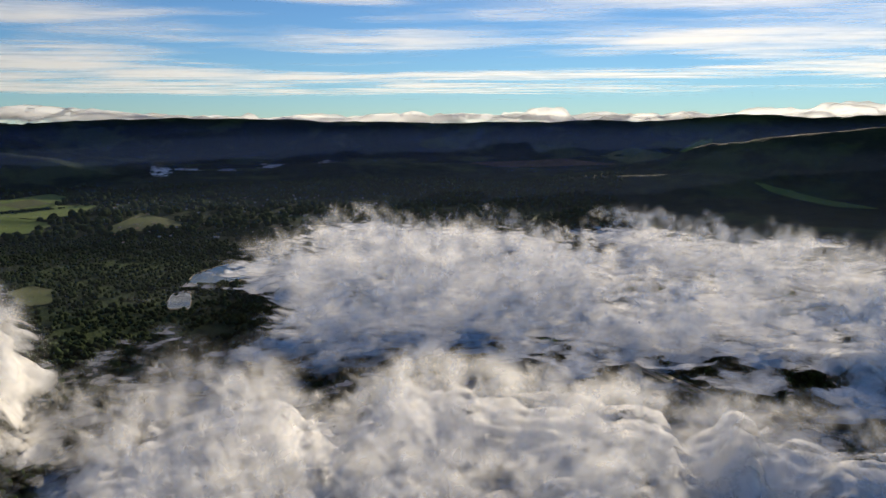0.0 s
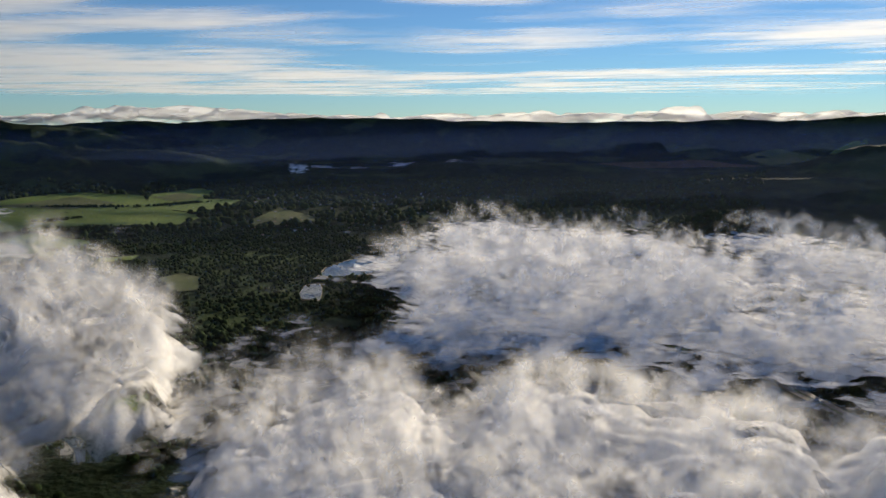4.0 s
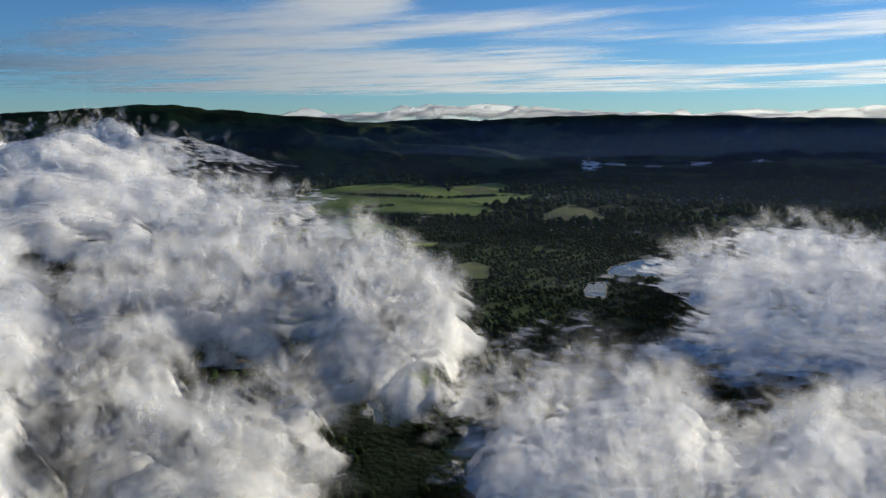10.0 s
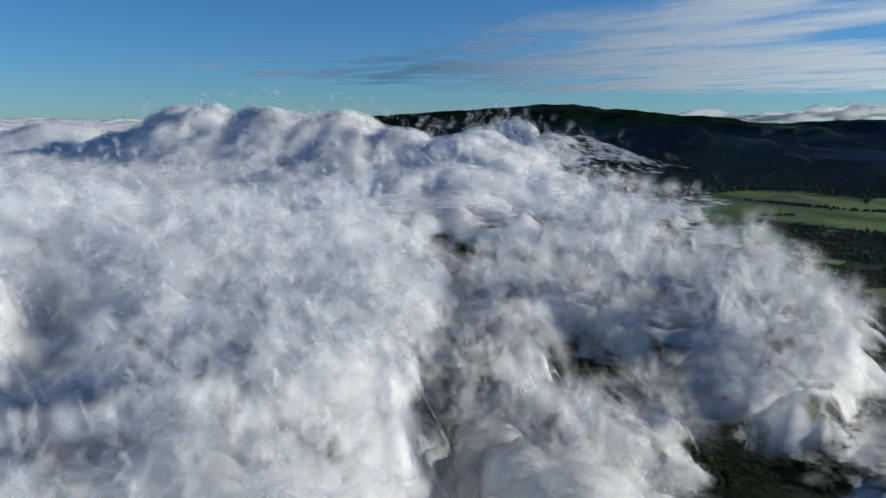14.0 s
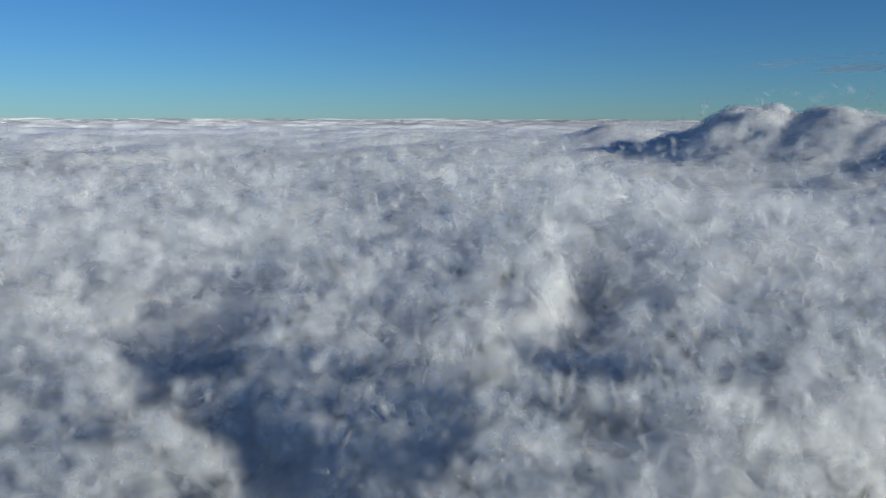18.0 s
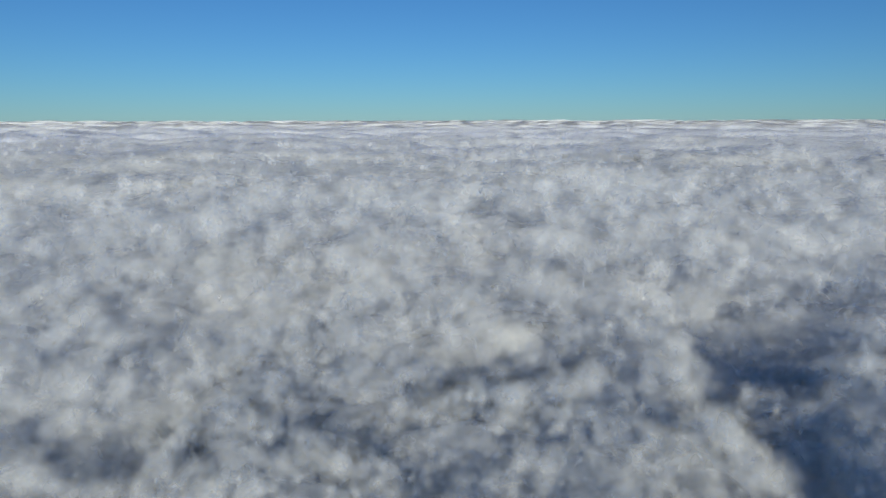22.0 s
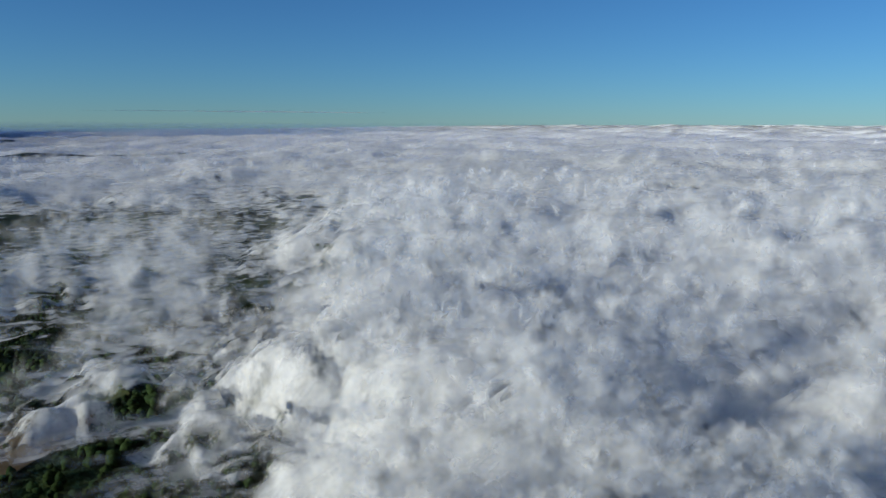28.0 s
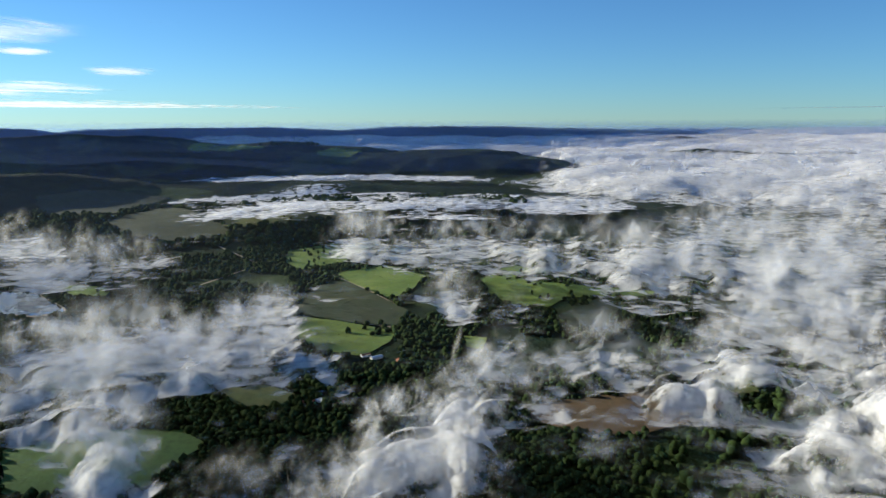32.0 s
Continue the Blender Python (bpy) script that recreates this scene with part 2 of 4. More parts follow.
def height(x, y):
    """Height of the ground at places of the plan, before they are drawn in."""
    s = np.hypot(x, y)
    z = 16 * (rough(x, y, 900, 3, 3) - 0.5) * step(s, 200, 1500) + 10 * (rough(x, y, 260, 5, 2) - 0.5)
    gully = np.abs(rough(x, y, 1100, 11, 5) - 0.5) * 2
    fine = np.abs(rough(x, y, 360, 15, 4) - 0.5) * 2
    crag = (rough(x, y, 700, 19, 4, 0.6) - 0.5) * 2
    for foot, crest in RIDGES:
        best = np.zeros_like(x)
        pts = [(*polar(b, d), h) for b, d, h in crest]
        for (ax, ay, ah), (bx, by, bh) in zip(pts, pts[1:]):
            ux, uy = bx - ax, by - ay
            t = np.clip(((x - ax) * ux + (y - ay) * uy) / (ux * ux + uy * uy), 0, 1)
            d = np.hypot(x - ax - t * ux, y - ay - t * uy) / foot
            d = np.maximum(d + (0.5 * gully + 0.25 * fine - 0.25) * np.clip(d * 2.2, 0, 1) * 0.8, 0)
            best = np.maximum(best, (ah + (bh - ah) * t) * np.exp(-d * d * 1.3) * (1 + 0.05 * (fine - 0.35) + 0.08 * crag) * (1 - (0.34 * gully + 0.16 * fine) * np.clip(d * 1.6, 0, 1)))
        z = np.maximum(z, best) + 0.15 * np.minimum(z, best)
    return z


def add_mesh(name, points, faces, mat, smooth=True, **attributes):
    """A mesh of quads or triangles from arrays, with values that its material reads."""
    me = bpy.data.meshes.new(name)
    faces = np.asarray(faces, np.int32)
    k = faces.shape[1]
    me.vertices.add(len(points))
    me.vertices.foreach_set("co", np.asarray(points, np.float32).ravel())
    me.loops.add(faces.size)
    me.loops.foreach_set("vertex_index", faces.ravel())
    me.polygons.add(len(faces))
    me.polygons.foreach_set("loop_start", np.arange(0, faces.size, k, dtype=np.int32))
    me.polygons.foreach_set("use_smooth", np.full(len(faces), smooth))
    for key, values in attributes.items():
        values = np.asarray(values, np.float32)
        a = me.attributes.new(key, "FLOAT_VECTOR" if values.ndim == 2 else "FLOAT", "POINT")
        a.data.foreach_set("vector" if values.ndim == 2 else "value", values.ravel())
    me.update(calc_edges=True)
    me.materials.append(mat)
    return me


def sheet_faces(rows, cols, keep=None, closed=False):
    i, j = np.meshgrid(np.arange(rows - 1), np.arange(cols if closed else cols - 1), indexing="ij")
    a, b = i * cols + j, i * cols + (j + 1) % cols
    f = np.stack([a, a + cols, b + cols, b], -1).reshape(-1, 4)[:, ::-1]
    return f if keep is None else f[keep[f].any(1)]


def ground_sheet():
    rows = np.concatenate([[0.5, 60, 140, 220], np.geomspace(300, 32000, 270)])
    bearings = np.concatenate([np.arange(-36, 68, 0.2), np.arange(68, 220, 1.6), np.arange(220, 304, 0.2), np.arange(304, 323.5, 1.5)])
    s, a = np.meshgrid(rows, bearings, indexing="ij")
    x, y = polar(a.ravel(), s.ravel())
    z = height(x, y)
    z = z * step(32500 - np.hypot(x, y), 0, 3000)
    p = np.stack([x, y, z], 1)
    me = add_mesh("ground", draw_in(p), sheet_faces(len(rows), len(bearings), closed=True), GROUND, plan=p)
    return tagged(new("ground", me), "dark wooded valley floor rising to long wooded ridges", "ground", kind="structure")


ground_sheet()


def haze_tint_wall(dist, top, alpha, span=(0, 360), colour=(0.13, 0.29, 0.95)):
    """A see-through tinted wall at one distance, fading upwards; its colour paints in the light of thin morning haze.
    """
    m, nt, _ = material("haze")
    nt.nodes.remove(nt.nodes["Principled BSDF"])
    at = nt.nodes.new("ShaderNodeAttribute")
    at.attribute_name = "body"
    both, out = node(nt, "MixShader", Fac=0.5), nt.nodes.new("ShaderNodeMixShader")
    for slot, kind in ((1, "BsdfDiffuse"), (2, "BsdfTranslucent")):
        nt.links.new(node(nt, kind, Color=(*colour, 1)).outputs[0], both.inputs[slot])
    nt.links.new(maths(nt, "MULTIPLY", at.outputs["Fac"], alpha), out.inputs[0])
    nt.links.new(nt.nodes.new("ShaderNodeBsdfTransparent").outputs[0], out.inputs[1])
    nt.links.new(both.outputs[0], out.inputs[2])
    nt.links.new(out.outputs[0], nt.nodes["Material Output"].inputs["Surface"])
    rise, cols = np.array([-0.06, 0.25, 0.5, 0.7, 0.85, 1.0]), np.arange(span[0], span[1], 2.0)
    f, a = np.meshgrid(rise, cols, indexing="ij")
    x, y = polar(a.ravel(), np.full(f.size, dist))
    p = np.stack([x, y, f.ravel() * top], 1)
    me = add_mesh("valley_haze_tint", draw_in(p), sheet_faces(len(rise), len(cols), closed=span[1] - span[0] == 360), m,
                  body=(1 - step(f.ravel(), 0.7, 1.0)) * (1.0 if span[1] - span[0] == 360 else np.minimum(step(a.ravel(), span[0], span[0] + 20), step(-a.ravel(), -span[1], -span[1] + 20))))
    tagged(new("valley_haze_tint", me), "see-through tinted sheet that paints in thin morning haze", "haze", "haze", "stuff")


# painted haze: near walls lift the dark ground, far walls tint the ridges blue
haze_tint_wall(1250, 300, 0.008, colour=(0.55, 0.66, 0.85))
haze_tint_wall(1900, 330, 0.010, colour=(0.50, 0.62, 0.85))
haze_tint_wall(2900, 380, 0.012, colour=(0.42, 0.55, 0.85))
haze_tint_wall(4000, 420, 0.016, colour=(0.30, 0.45, 0.90))
haze_tint_wall(5900, 470, 0.05, colour=(0.17, 0.32, 0.90))
haze_tint_wall(10000, 480, 0.06, colour=(0.17, 0.32, 0.90))
haze_tint_wall(16500, 480, 0.4, (215, 345), (0.30, 0.48, 0.80))


# ---- fields, water and roads ----
def plain(name, colours, sizes, rough_=0.9, relief=1.0, spec=0.2):
    """A surface of two colours in patches of one size, darkened by grain of another."""
    m, nt, b = material(name)
    at = nt.nodes.new("ShaderNodeTexCoord")
    where = at.outputs["Object"]
    wide, fine = grain(nt, 1 / sizes[0], 4, where), grain(nt, 1 / sizes[1], 4, where)
    c = blend(nt, between(nt, wide, 0.36, 0.64), colours[0], colours[1])
    c = blend(nt, maths(nt, "MULTIPLY", between(nt, fine, 0.4, 0.75), 0.55), c, colours[2])
    nt.links.new(c, b.inputs["Base Color"])
    b.inputs["Roughness"].default_value, b.inputs["Specular IOR Level"].default_value = rough_, spec
    if relief:
        bump = node(nt, "Bump", Strength=0.6, Distance=relief)
        nt.links.new(fine, bump.inputs["Height"])
        nt.links.new(bump.outputs["Normal"], b.inputs["Normal"])
    return m


COVER = {
    "pasture": plain("pasture", ((0.10, 0.165, 0.028), (0.16, 0.215, 0.045), (0.075, 0.105, 0.028)), (140, 16), relief=1.5),
    "cane": plain("cane", ((0.06, 0.12, 0.03), (0.085, 0.15, 0.038), (0.05, 0.085, 0.025)), (110, 9), relief=1.5),
    "stubble": plain("stubble", ((0.085, 0.11, 0.035), (0.12, 0.13, 0.05), (0.05, 0.065, 0.025)), (90, 12), relief=1.5),
    "soil": plain("bare_soil", ((0.095, 0.062, 0.034), (0.135, 0.088, 0.046), (0.07, 0.062, 0.03)), (60, 7), relief=1.0),
    "coffee": plain("plantation_floor", ((0.032, 0.045, 0.02), (0.045, 0.055, 0.026), (0.026, 0.034, 0.016)), (60, 8), relief=1.0),
}
ROW_LEAF = plain("plantation_leaf", ((0.028, 0.05, 0.018), (0.04, 0.07, 0.024), (0.016, 0.03, 0.012)), (30, 2.0), relief=0.8)
TRACK = plain("dirt_track", ((0.30, 0.24, 0.17), (0.36, 0.30, 0.21), (0.22, 0.18, 0.12)), (25, 3), relief=0.2)
ASPHALT = plain("asphalt", ((0.075, 0.075, 0.08), (0.10, 0.10, 0.10), (0.06, 0.06, 0.062)), (40, 2), 0.6, 0.05, 0.5)
MARKING = plain("road_paint", ((0.7, 0.7, 0.68), (0.75, 0.75, 0.72), (0.6, 0.6, 0.58)), (8, 0.6), 0.6, 0.0)
VERGE = plain("verge_grass", ((0.07, 0.11, 0.03), (0.09, 0.13, 0.04), (0.05, 0.07, 0.025)), (20, 3), relief=0.5)


def on_ground(x, y, above=0.0):
    """Points on the ground, drawn in."""
    x, y = np.atleast_1d(np.asarray(x, float)), np.atleast_1d(np.asarray(y, float))
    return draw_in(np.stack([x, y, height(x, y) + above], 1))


def outline(corners, count, wobble, seed):
    """A closed outline through the corners with slightly uneven edges."""
    c = np.array(corners, float)
    c2 = np.vstack([c, c[:1]])
    along = np.concatenate([[0], np.cumsum(np.hypot(*np.diff(c2, axis=0).T))])
    t = np.linspace(0, along[-1], count, endpoint=False)
    p = np.stack([np.interp(t, along, c2[:, k]) for k in (0, 1)], 1)
    p = (np.roll(p, 1, 0) + 2 * p + np.roll(p, -1, 0)) / 4
    mid = p.mean(0)
    return mid + (p - mid) * (1 + wobble * (rough(p[:, 0] + seed, p[:, 1], 60, 201, 3) - 0.5))[:, None]


def spread(name, corners, above, mat, wobble=0.12, count=72, rings=10):
    """A mesh that lies on the ground inside the corners."""
    p = outline(corners, count, wobble, len(corners))
    mid = p.mean(0)
    f = np.linspace(0.02, 1, rings)[:, None, None]
    g = (mid + (p - mid)[None] * f).reshape(-1, 2)
    pts = on_ground(g[:, 0], g[:, 1], above)
    return add_mesh(name, pts, sheet_faces(rings, count, closed=True), mat)


def ribbon(name, line, width, above, mat, side=0.0, pitch=12.0, thick=0.0):
    """A band of ground along a line; side moves it to the left."""
    c = np.array(line, float)
    along = np.concatenate([[0], np.cumsum(np.hypot(*np.diff(c, axis=0).T))])
    t = np.linspace(0, along[-1], max(int(along[-1] / pitch), 3))
    p = np.stack([np.interp(t, along, c[:, k]) for k in (0, 1)], 1)
    for _ in range(6):
        p[1:-1] = (p[:-2] + 2 * p[1:-1] + p[2:]) / 4
    d = np.gradient(p, axis=0)
    d /= np.maximum(np.hypot(d[:, 0], d[:, 1]), 1e-6)[:, None]
    n = np.stack([-d[:, 1], d[:, 0]], 1)
    a, b = p + n * (side - width / 2), p + n * (side + width / 2)
    if not thick:
        pts = np.concatenate([on_ground(*a.T, above), on_ground(*b.T, above)])
        k = len(p)
        i = np.arange(k - 1)
        return add_mesh(name, pts, np.stack([i, i + 1, i + 1 + k, i + k], 1), mat)
    a2, b2 = p + n * (side - width / 3.2), p + n * (side + width / 3.2)
    bush = 0.75 + 0.5 * rough(p[:, 0], p[:, 1], 6, 231, 2)
    pts = np.concatenate([on_ground(*a.T, above - 1), on_ground(*a2.T, above + thick * bush), on_ground(*b2.T, above + thick * bush[::-1]), on_ground(*b.T, above - 1)])
    k = len(p)
    i = np.arange(k - 1)
    f = np.concatenate([np.stack([i + q * k, i + 1 + q * k, i + 1 + (q + 1) * k, i + (q + 1) * k], 1) for q in range(3)])
    return add_mesh(name, pts, f, mat)


FIELDS = []


def clip_line(a, b, corners):
    """The part of the segment a-b inside the corners, or None."""
    c = np.array(corners, float)
    hits = []
    for p, q in zip(c, np.roll(c, -1, 0)):
        m = np.array([b - a, p - q]).T
        if abs(np.linalg.det(m)) > 1e-6:
            t, u = np.linalg.solve(m, p - a)
            if 0 <= u <= 1 and 0 <= t <= 1:
                hits.append(t)
    return (a + (b - a) * min(hits), a + (b - a) * max(hits)) if len(hits) >= 2 else None


def lines_in(corners, turn, gap, bend):
    """Parallel, slightly bowed lines across a field."""
    c = np.array(corners, float)
    mid, reach = c.mean(0), np.hypot(*(c - c.mean(0)).T).max() * 1.1
    u, v = np.array([math.cos(turn), math.sin(turn)]), np.array([-math.sin(turn), math.cos(turn)])
    for o in np.arange(-reach, reach, gap):
        cut = clip_line(mid + v * o - u * reach, mid + v * o + u * reach, corners)
        if cut is not None and np.hypot(*(cut[1] - cut[0])) > gap * 2:
            t = np.linspace(0, 1, 9)[:, None]
            yield cut[0] + (cut[1] - cut[0]) * t + v * bend * np.sin(t * 3.1) * np.hypot(*(cut[1] - cut[0])) * 0.08


def field(kind, label, corners):
    """A field that lies on the ground; plantations carry their rows of bushes, cane fields their contour banks, soil its furrows."""
    FIELDS.append(np.array(corners, float))
    base = tagged(new(kind + "_field", spread(kind + "_field", corners, 1.2 + 0.0006 * np.hypot(*corners[0]) + 0.04 * len(FIELDS), COVER[kind])), label, "field", "fields", "structure")
    mid = np.mean(corners, 0)
    near = np.hypot(*mid) < 2300
    turn = 0.4 + 1.7 * (len(FIELDS) * 0.37 % 1)
    if kind == "coffee":
        for line in list(lines_in(corners, turn, 9.0 if near else 26.0, 1.0))[:60]:
            row = new("crop_row", ribbon("crop_row", line, 4.4 if near else 13.0, 1.2, ROW_LEAF, thick=2.4, pitch=9))
            row.parent = base
    if kind == "cane":
        for line in list(lines_in(corners, turn, 34.0, 2.2))[:20]:
            row = new("contour_bank", ribbon("contour_bank", line, 3.2, 2.3, TRACK))
            row.parent = base
    if kind == "soil" and near:
        for line in list(lines_in(corners, 2.2, 21.0, 0.6))[:26]:
            row = new("furrow", ribbon("furrow", line, 6.0, 1.9, COVER["stubble"]))
            row.parent = base
    return base


field("pasture", "bright green pasture on rolling ground below the hills", ((-3144, 3282), (-3216, 3938), (-3026, 4058), (-2631, 4117), (-2261, 3617), (-1734, 3229), (-1698, 2904), (-1979, 2888), (-2251, 2789), (-2450, 2689), (-2258, 2334)))
field("pasture", "light yellow-green pasture below the dark ridge", ((-2584, 4172), (-2461, 4561), (-2250, 4361), (-2133, 3961), (-1898, 3984), (-1802, 3582), (-1894, 3375), (-2288, 3585)))
field("cane", "green cane field with curved contour banks", ((-2111, 2161), (-2174, 2613), (-1859, 2501), (-1695, 2378), (-1703, 2179), (-1908, 1973)))
field("pasture", "small bright green paddock beside woodland", ((-1696, 2127), (-1685, 2223), (-1553, 2051), (-1589, 2013)))
field("pasture", "narrow green paddock at the edge of woods", ((-1552, 2157), (-1447, 2233), (-1424, 2151), (-1506, 2094)))
field("stubble", "olive field with pale tracks among dark woods", ((-1174, 1895), (-1148, 1977), (-1063, 1934), (-984, 1774), (-1045, 1746)))
field("stubble", "dull green open land at the edge of the town", ((-1459, 3148), (-1525, 3645), (-1134, 3236), (-1219, 3072), (-1366, 2951)))
field("pasture", "green meadow with a pale forked track", ((-814, 991), (-784, 1039), (-751, 1016), (-688, 1060), (-653, 997), (-656, 920), (-694, 912), (-749, 962)))
field("soil", "patch of bare red soil showing under cloud", ((-1044, 881), (-1031, 927), (-1013, 920), (-1026, 875)))
field("pasture", "bright green playing ground near the highway", ((204, 1479), (243, 1462), (236, 1404), (199, 1416)))
field("coffee", "dark plantation with straight planted rows", ((510, 1541), (651, 1600), (751, 1539), (709, 1453), (599, 1436), (508, 1461)))
field("coffee", "sparse plantation in straight rows beside a dirt road", ((698, 1429), (760, 1468), (702, 1280), (634, 1265)))
field("soil", "pale brown ploughed land below the far ridge", ((289, 8061), (1431, 8552), (1900, 7750), (659, 7310)))
field("stubble", "brown and green hill field below the far ridge", ((1882, 8811), (2410, 9018), (2700, 8500), (2000, 7900)))
field("pasture", "green hillside field catching the sun", ((2799, 8705), (3000, 9000), (3300, 9000), (3050, 8300)))
field("pasture", "green sunlit hillside meadow", ((1744, 4104), (1910, 3978), (2000, 3676), (2095, 3447), (1915, 3516), (1827, 3862)))
field("pasture", "bright green pasture among plantations", ((2522, 487), (2706, 320), (2584, 195), (2323, 258), (2177, 380), (2285, 438)))
field("pasture", "bright green sloping pasture above a plantation", ((2130, 260), (2350, 187), (2071, -7), (1881, 47), (1819, 89), (2013, 226)))
field("pasture", "bright green field cut by a long pale track", ((1651, 295), (1622, 210), (1516, 60), (1445, 72), (1343, 122), (1386, 215), (1481, 272)))
field("pasture", "pale green meadow with scattered trees", ((2013, -159), (2253, -267), (2173, -362), (1963, -407), (1866, -622), (1811, -568), (1813, -362), (1687, -229), (1829, -174)))
field("stubble", "olive green hilltop pasture beside low fog", ((3184, 905), (3555, 635), (3462, 297), (3288, 129), (3132, 465), (3034, 688), (3032, 828)))
field("cane", "green field with pale contour banks under cloud scraps", ((956, 589), (1028, 481), (1018, 353), (970, 310), (836, 350), (827, 516)))
field("stubble", "olive green field between woods", ((1182, 362), (1198, 275), (1156, 215), (1106, 229), (1108, 301)))
field("soil", "large brown ploughed field with faint furrows", ((1049, -153), (1110, -190), (1131, -287), (1176, -473), (1132, -518), (1038, -429), (982, -309), (997, -204)))
field("soil", "narrow tan strip of bare land beside woods", ((788, -9), (882, -34), (872, -57), (787, -45)))
field("stubble", "small green clearing seen through cloud", ((1250, 700), (1264, 613), (1197, 568), (1164, 632)))
field("pasture", "small bright green plot beside houses", ((1471, -81), (1450, -129), (1370, -111), (1392, -81)))
field("pasture", "lawn-green lakeside meadow", ((2041, 1044), (1971, 856), (1841, 831), (1883, 940)))
field("coffee", "dark coffee plantation crossed by pale winding tracks", ((1982, 301), (2040, 225), (1694, 40), (1552, 65), (1607, 195), (1686, 314)))
field("coffee", "coffee plantation planted in curving rows", ((1626, -306), (1798, -440), (1710, -481), (1523, -387), (1515, -311)))
field("coffee", "dark terraced plantation on a gentle slope", ((3264, 1443), (3905, 1361), (2928, 778), (2705, 889), (2876, 1188)))
field("coffee", "dark plantation on a low hill beside the fog", ((4112, 2179), (4383, 1921), (4255, 1479), (3587, 1528), (3513, 1820)))
field("pasture", "sunlit green slope on the wooded hill", ((7421, 2316), (7528, 1895), (7073, 1513), (6956, 1860), (7063, 2261)))
field("pasture", "green grassy shoulder of the wooded hill", ((7285, 1058), (7261, 609), (6539, 651), (6708, 976)))
field("stubble", "olive grass showing at the foot of the cloud edge", ((1227, -499), (1211, -570), (1138, -557), (1135, -480)))
field("pasture", "green meadow below drifting cloud", ((1950, -205), (2162, -310), (1901, -417), (1693, -300), (1783, -184)))

field("stubble", "olive strip inside the green pasture", ((-3050, 3420), (-2900, 3900), (-2500, 3700), (-2560, 3380)))
field("cane", "darker green cane strip beside pasture", ((-2400, 2560), (-2350, 2860), (-1960, 2960), (-1950, 2800)))
field("stubble", "brownish strip at the foot of the ridge", ((-2480, 4000), (-2420, 4250), (-2180, 4050), (-2240, 3820)))
WATER, wnt, wb = material("still_water")
wb.inputs["Base Color"].default_value = (0.012, 0.02, 0.022, 1)
wb.inputs["Roughness"].default_value, wb.inputs["IOR"].default_value = 0.03, 1.33
ripple = node(wnt, "Bump", Strength=0.05, Distance=0.2)
wnt.links.new(grain(wnt, 0.3, 3), ripple.inputs["Height"])
wnt.links.new(ripple.outputs["Normal"], wb.inputs["Normal"])


def lake(label, shore):
    """Still water with a muddy margin."""
    FIELDS.append(np.array(shore, float))
    p = outline(shore, 90, 0.1, 5)
    mid = p.mean(0)
    z = float(height(*[np.atleast_1d(v) for v in mid])[0]) + 2.6
    rim = tagged(new("lake", None), label, "lake", "lakes", "structure")
    for name, grow, lift, mat in (("water_surface", 1.0, 0.5, WATER), ("shore", 1.07, 0.0, TRACK)):
        q = mid + (p - mid) * grow
        f = np.linspace(0.02, 1, 6)[:, None, None]
        g = (mid + (q - mid)[None] * f).reshape(-1, 2)
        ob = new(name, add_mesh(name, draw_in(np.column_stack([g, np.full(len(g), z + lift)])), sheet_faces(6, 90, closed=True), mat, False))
        ob.parent = rim


lake("still lake reflecting the pale sky among dark woods", ((-722, 1997), (-745, 2136), (-711, 2256), (-674, 2322), (-596, 2315), (-536, 2189), (-592, 2046), (-663, 2001)))
lake("small dark pond mirroring the sky beside trees", ((-697, 1775), (-720, 1877), (-693, 1916), (-653, 1834), (-623, 1726), (-668, 1724)))
lake("calm farm lake reflecting blue sky, wooded banks", ((1899, 1180), (1928, 1138), (1939, 1054), (1857, 990), (1770, 904), (1713, 868), (1675, 917), (1689, 1003), (1698, 1061)))

HIGHWAY = ((512, 640), (504, 728), (496, 819), (487, 891), (477, 966), (450, 1090), (409, 1190), (363, 1295), (310, 1405), (240, 1525), (150, 1650), (51, 1768), (-40, 1880), (-134, 1997))
road = tagged(new("highway", None), "grey dual carriageway with a grass strip between its lanes", "road", kind="structure")
for name, wide, side, lift, mat in (("verge", 34.0, 0.0, 1.6, VERGE), ("carriageway", 10.0, 8.0, 2.0, ASPHALT), ("carriageway", 10.0, -8.0, 2.0, ASPHALT), ("shoulder", 2.2, 14.4, 2.05, TRACK),
                                    ("shoulder", 2.2, -14.4, 2.05, TRACK), ("edge_line", 0.5, 3.6, 2.2, MARKING), ("edge_line", 0.5, -3.6, 2.2, MARKING), ("edge_line", 0.5, 12.4, 2.2, MARKING),
                                    ("edge_line", 0.5, -12.4, 2.2, MARKING), ("lane_line", 0.35, 8.0, 2.2, MARKING), ("lane_line", 0.35, -8.0, 2.2, MARKING)):
    new(name, ribbon(name, HIGHWAY, wide, lift, mat, side)).parent = road
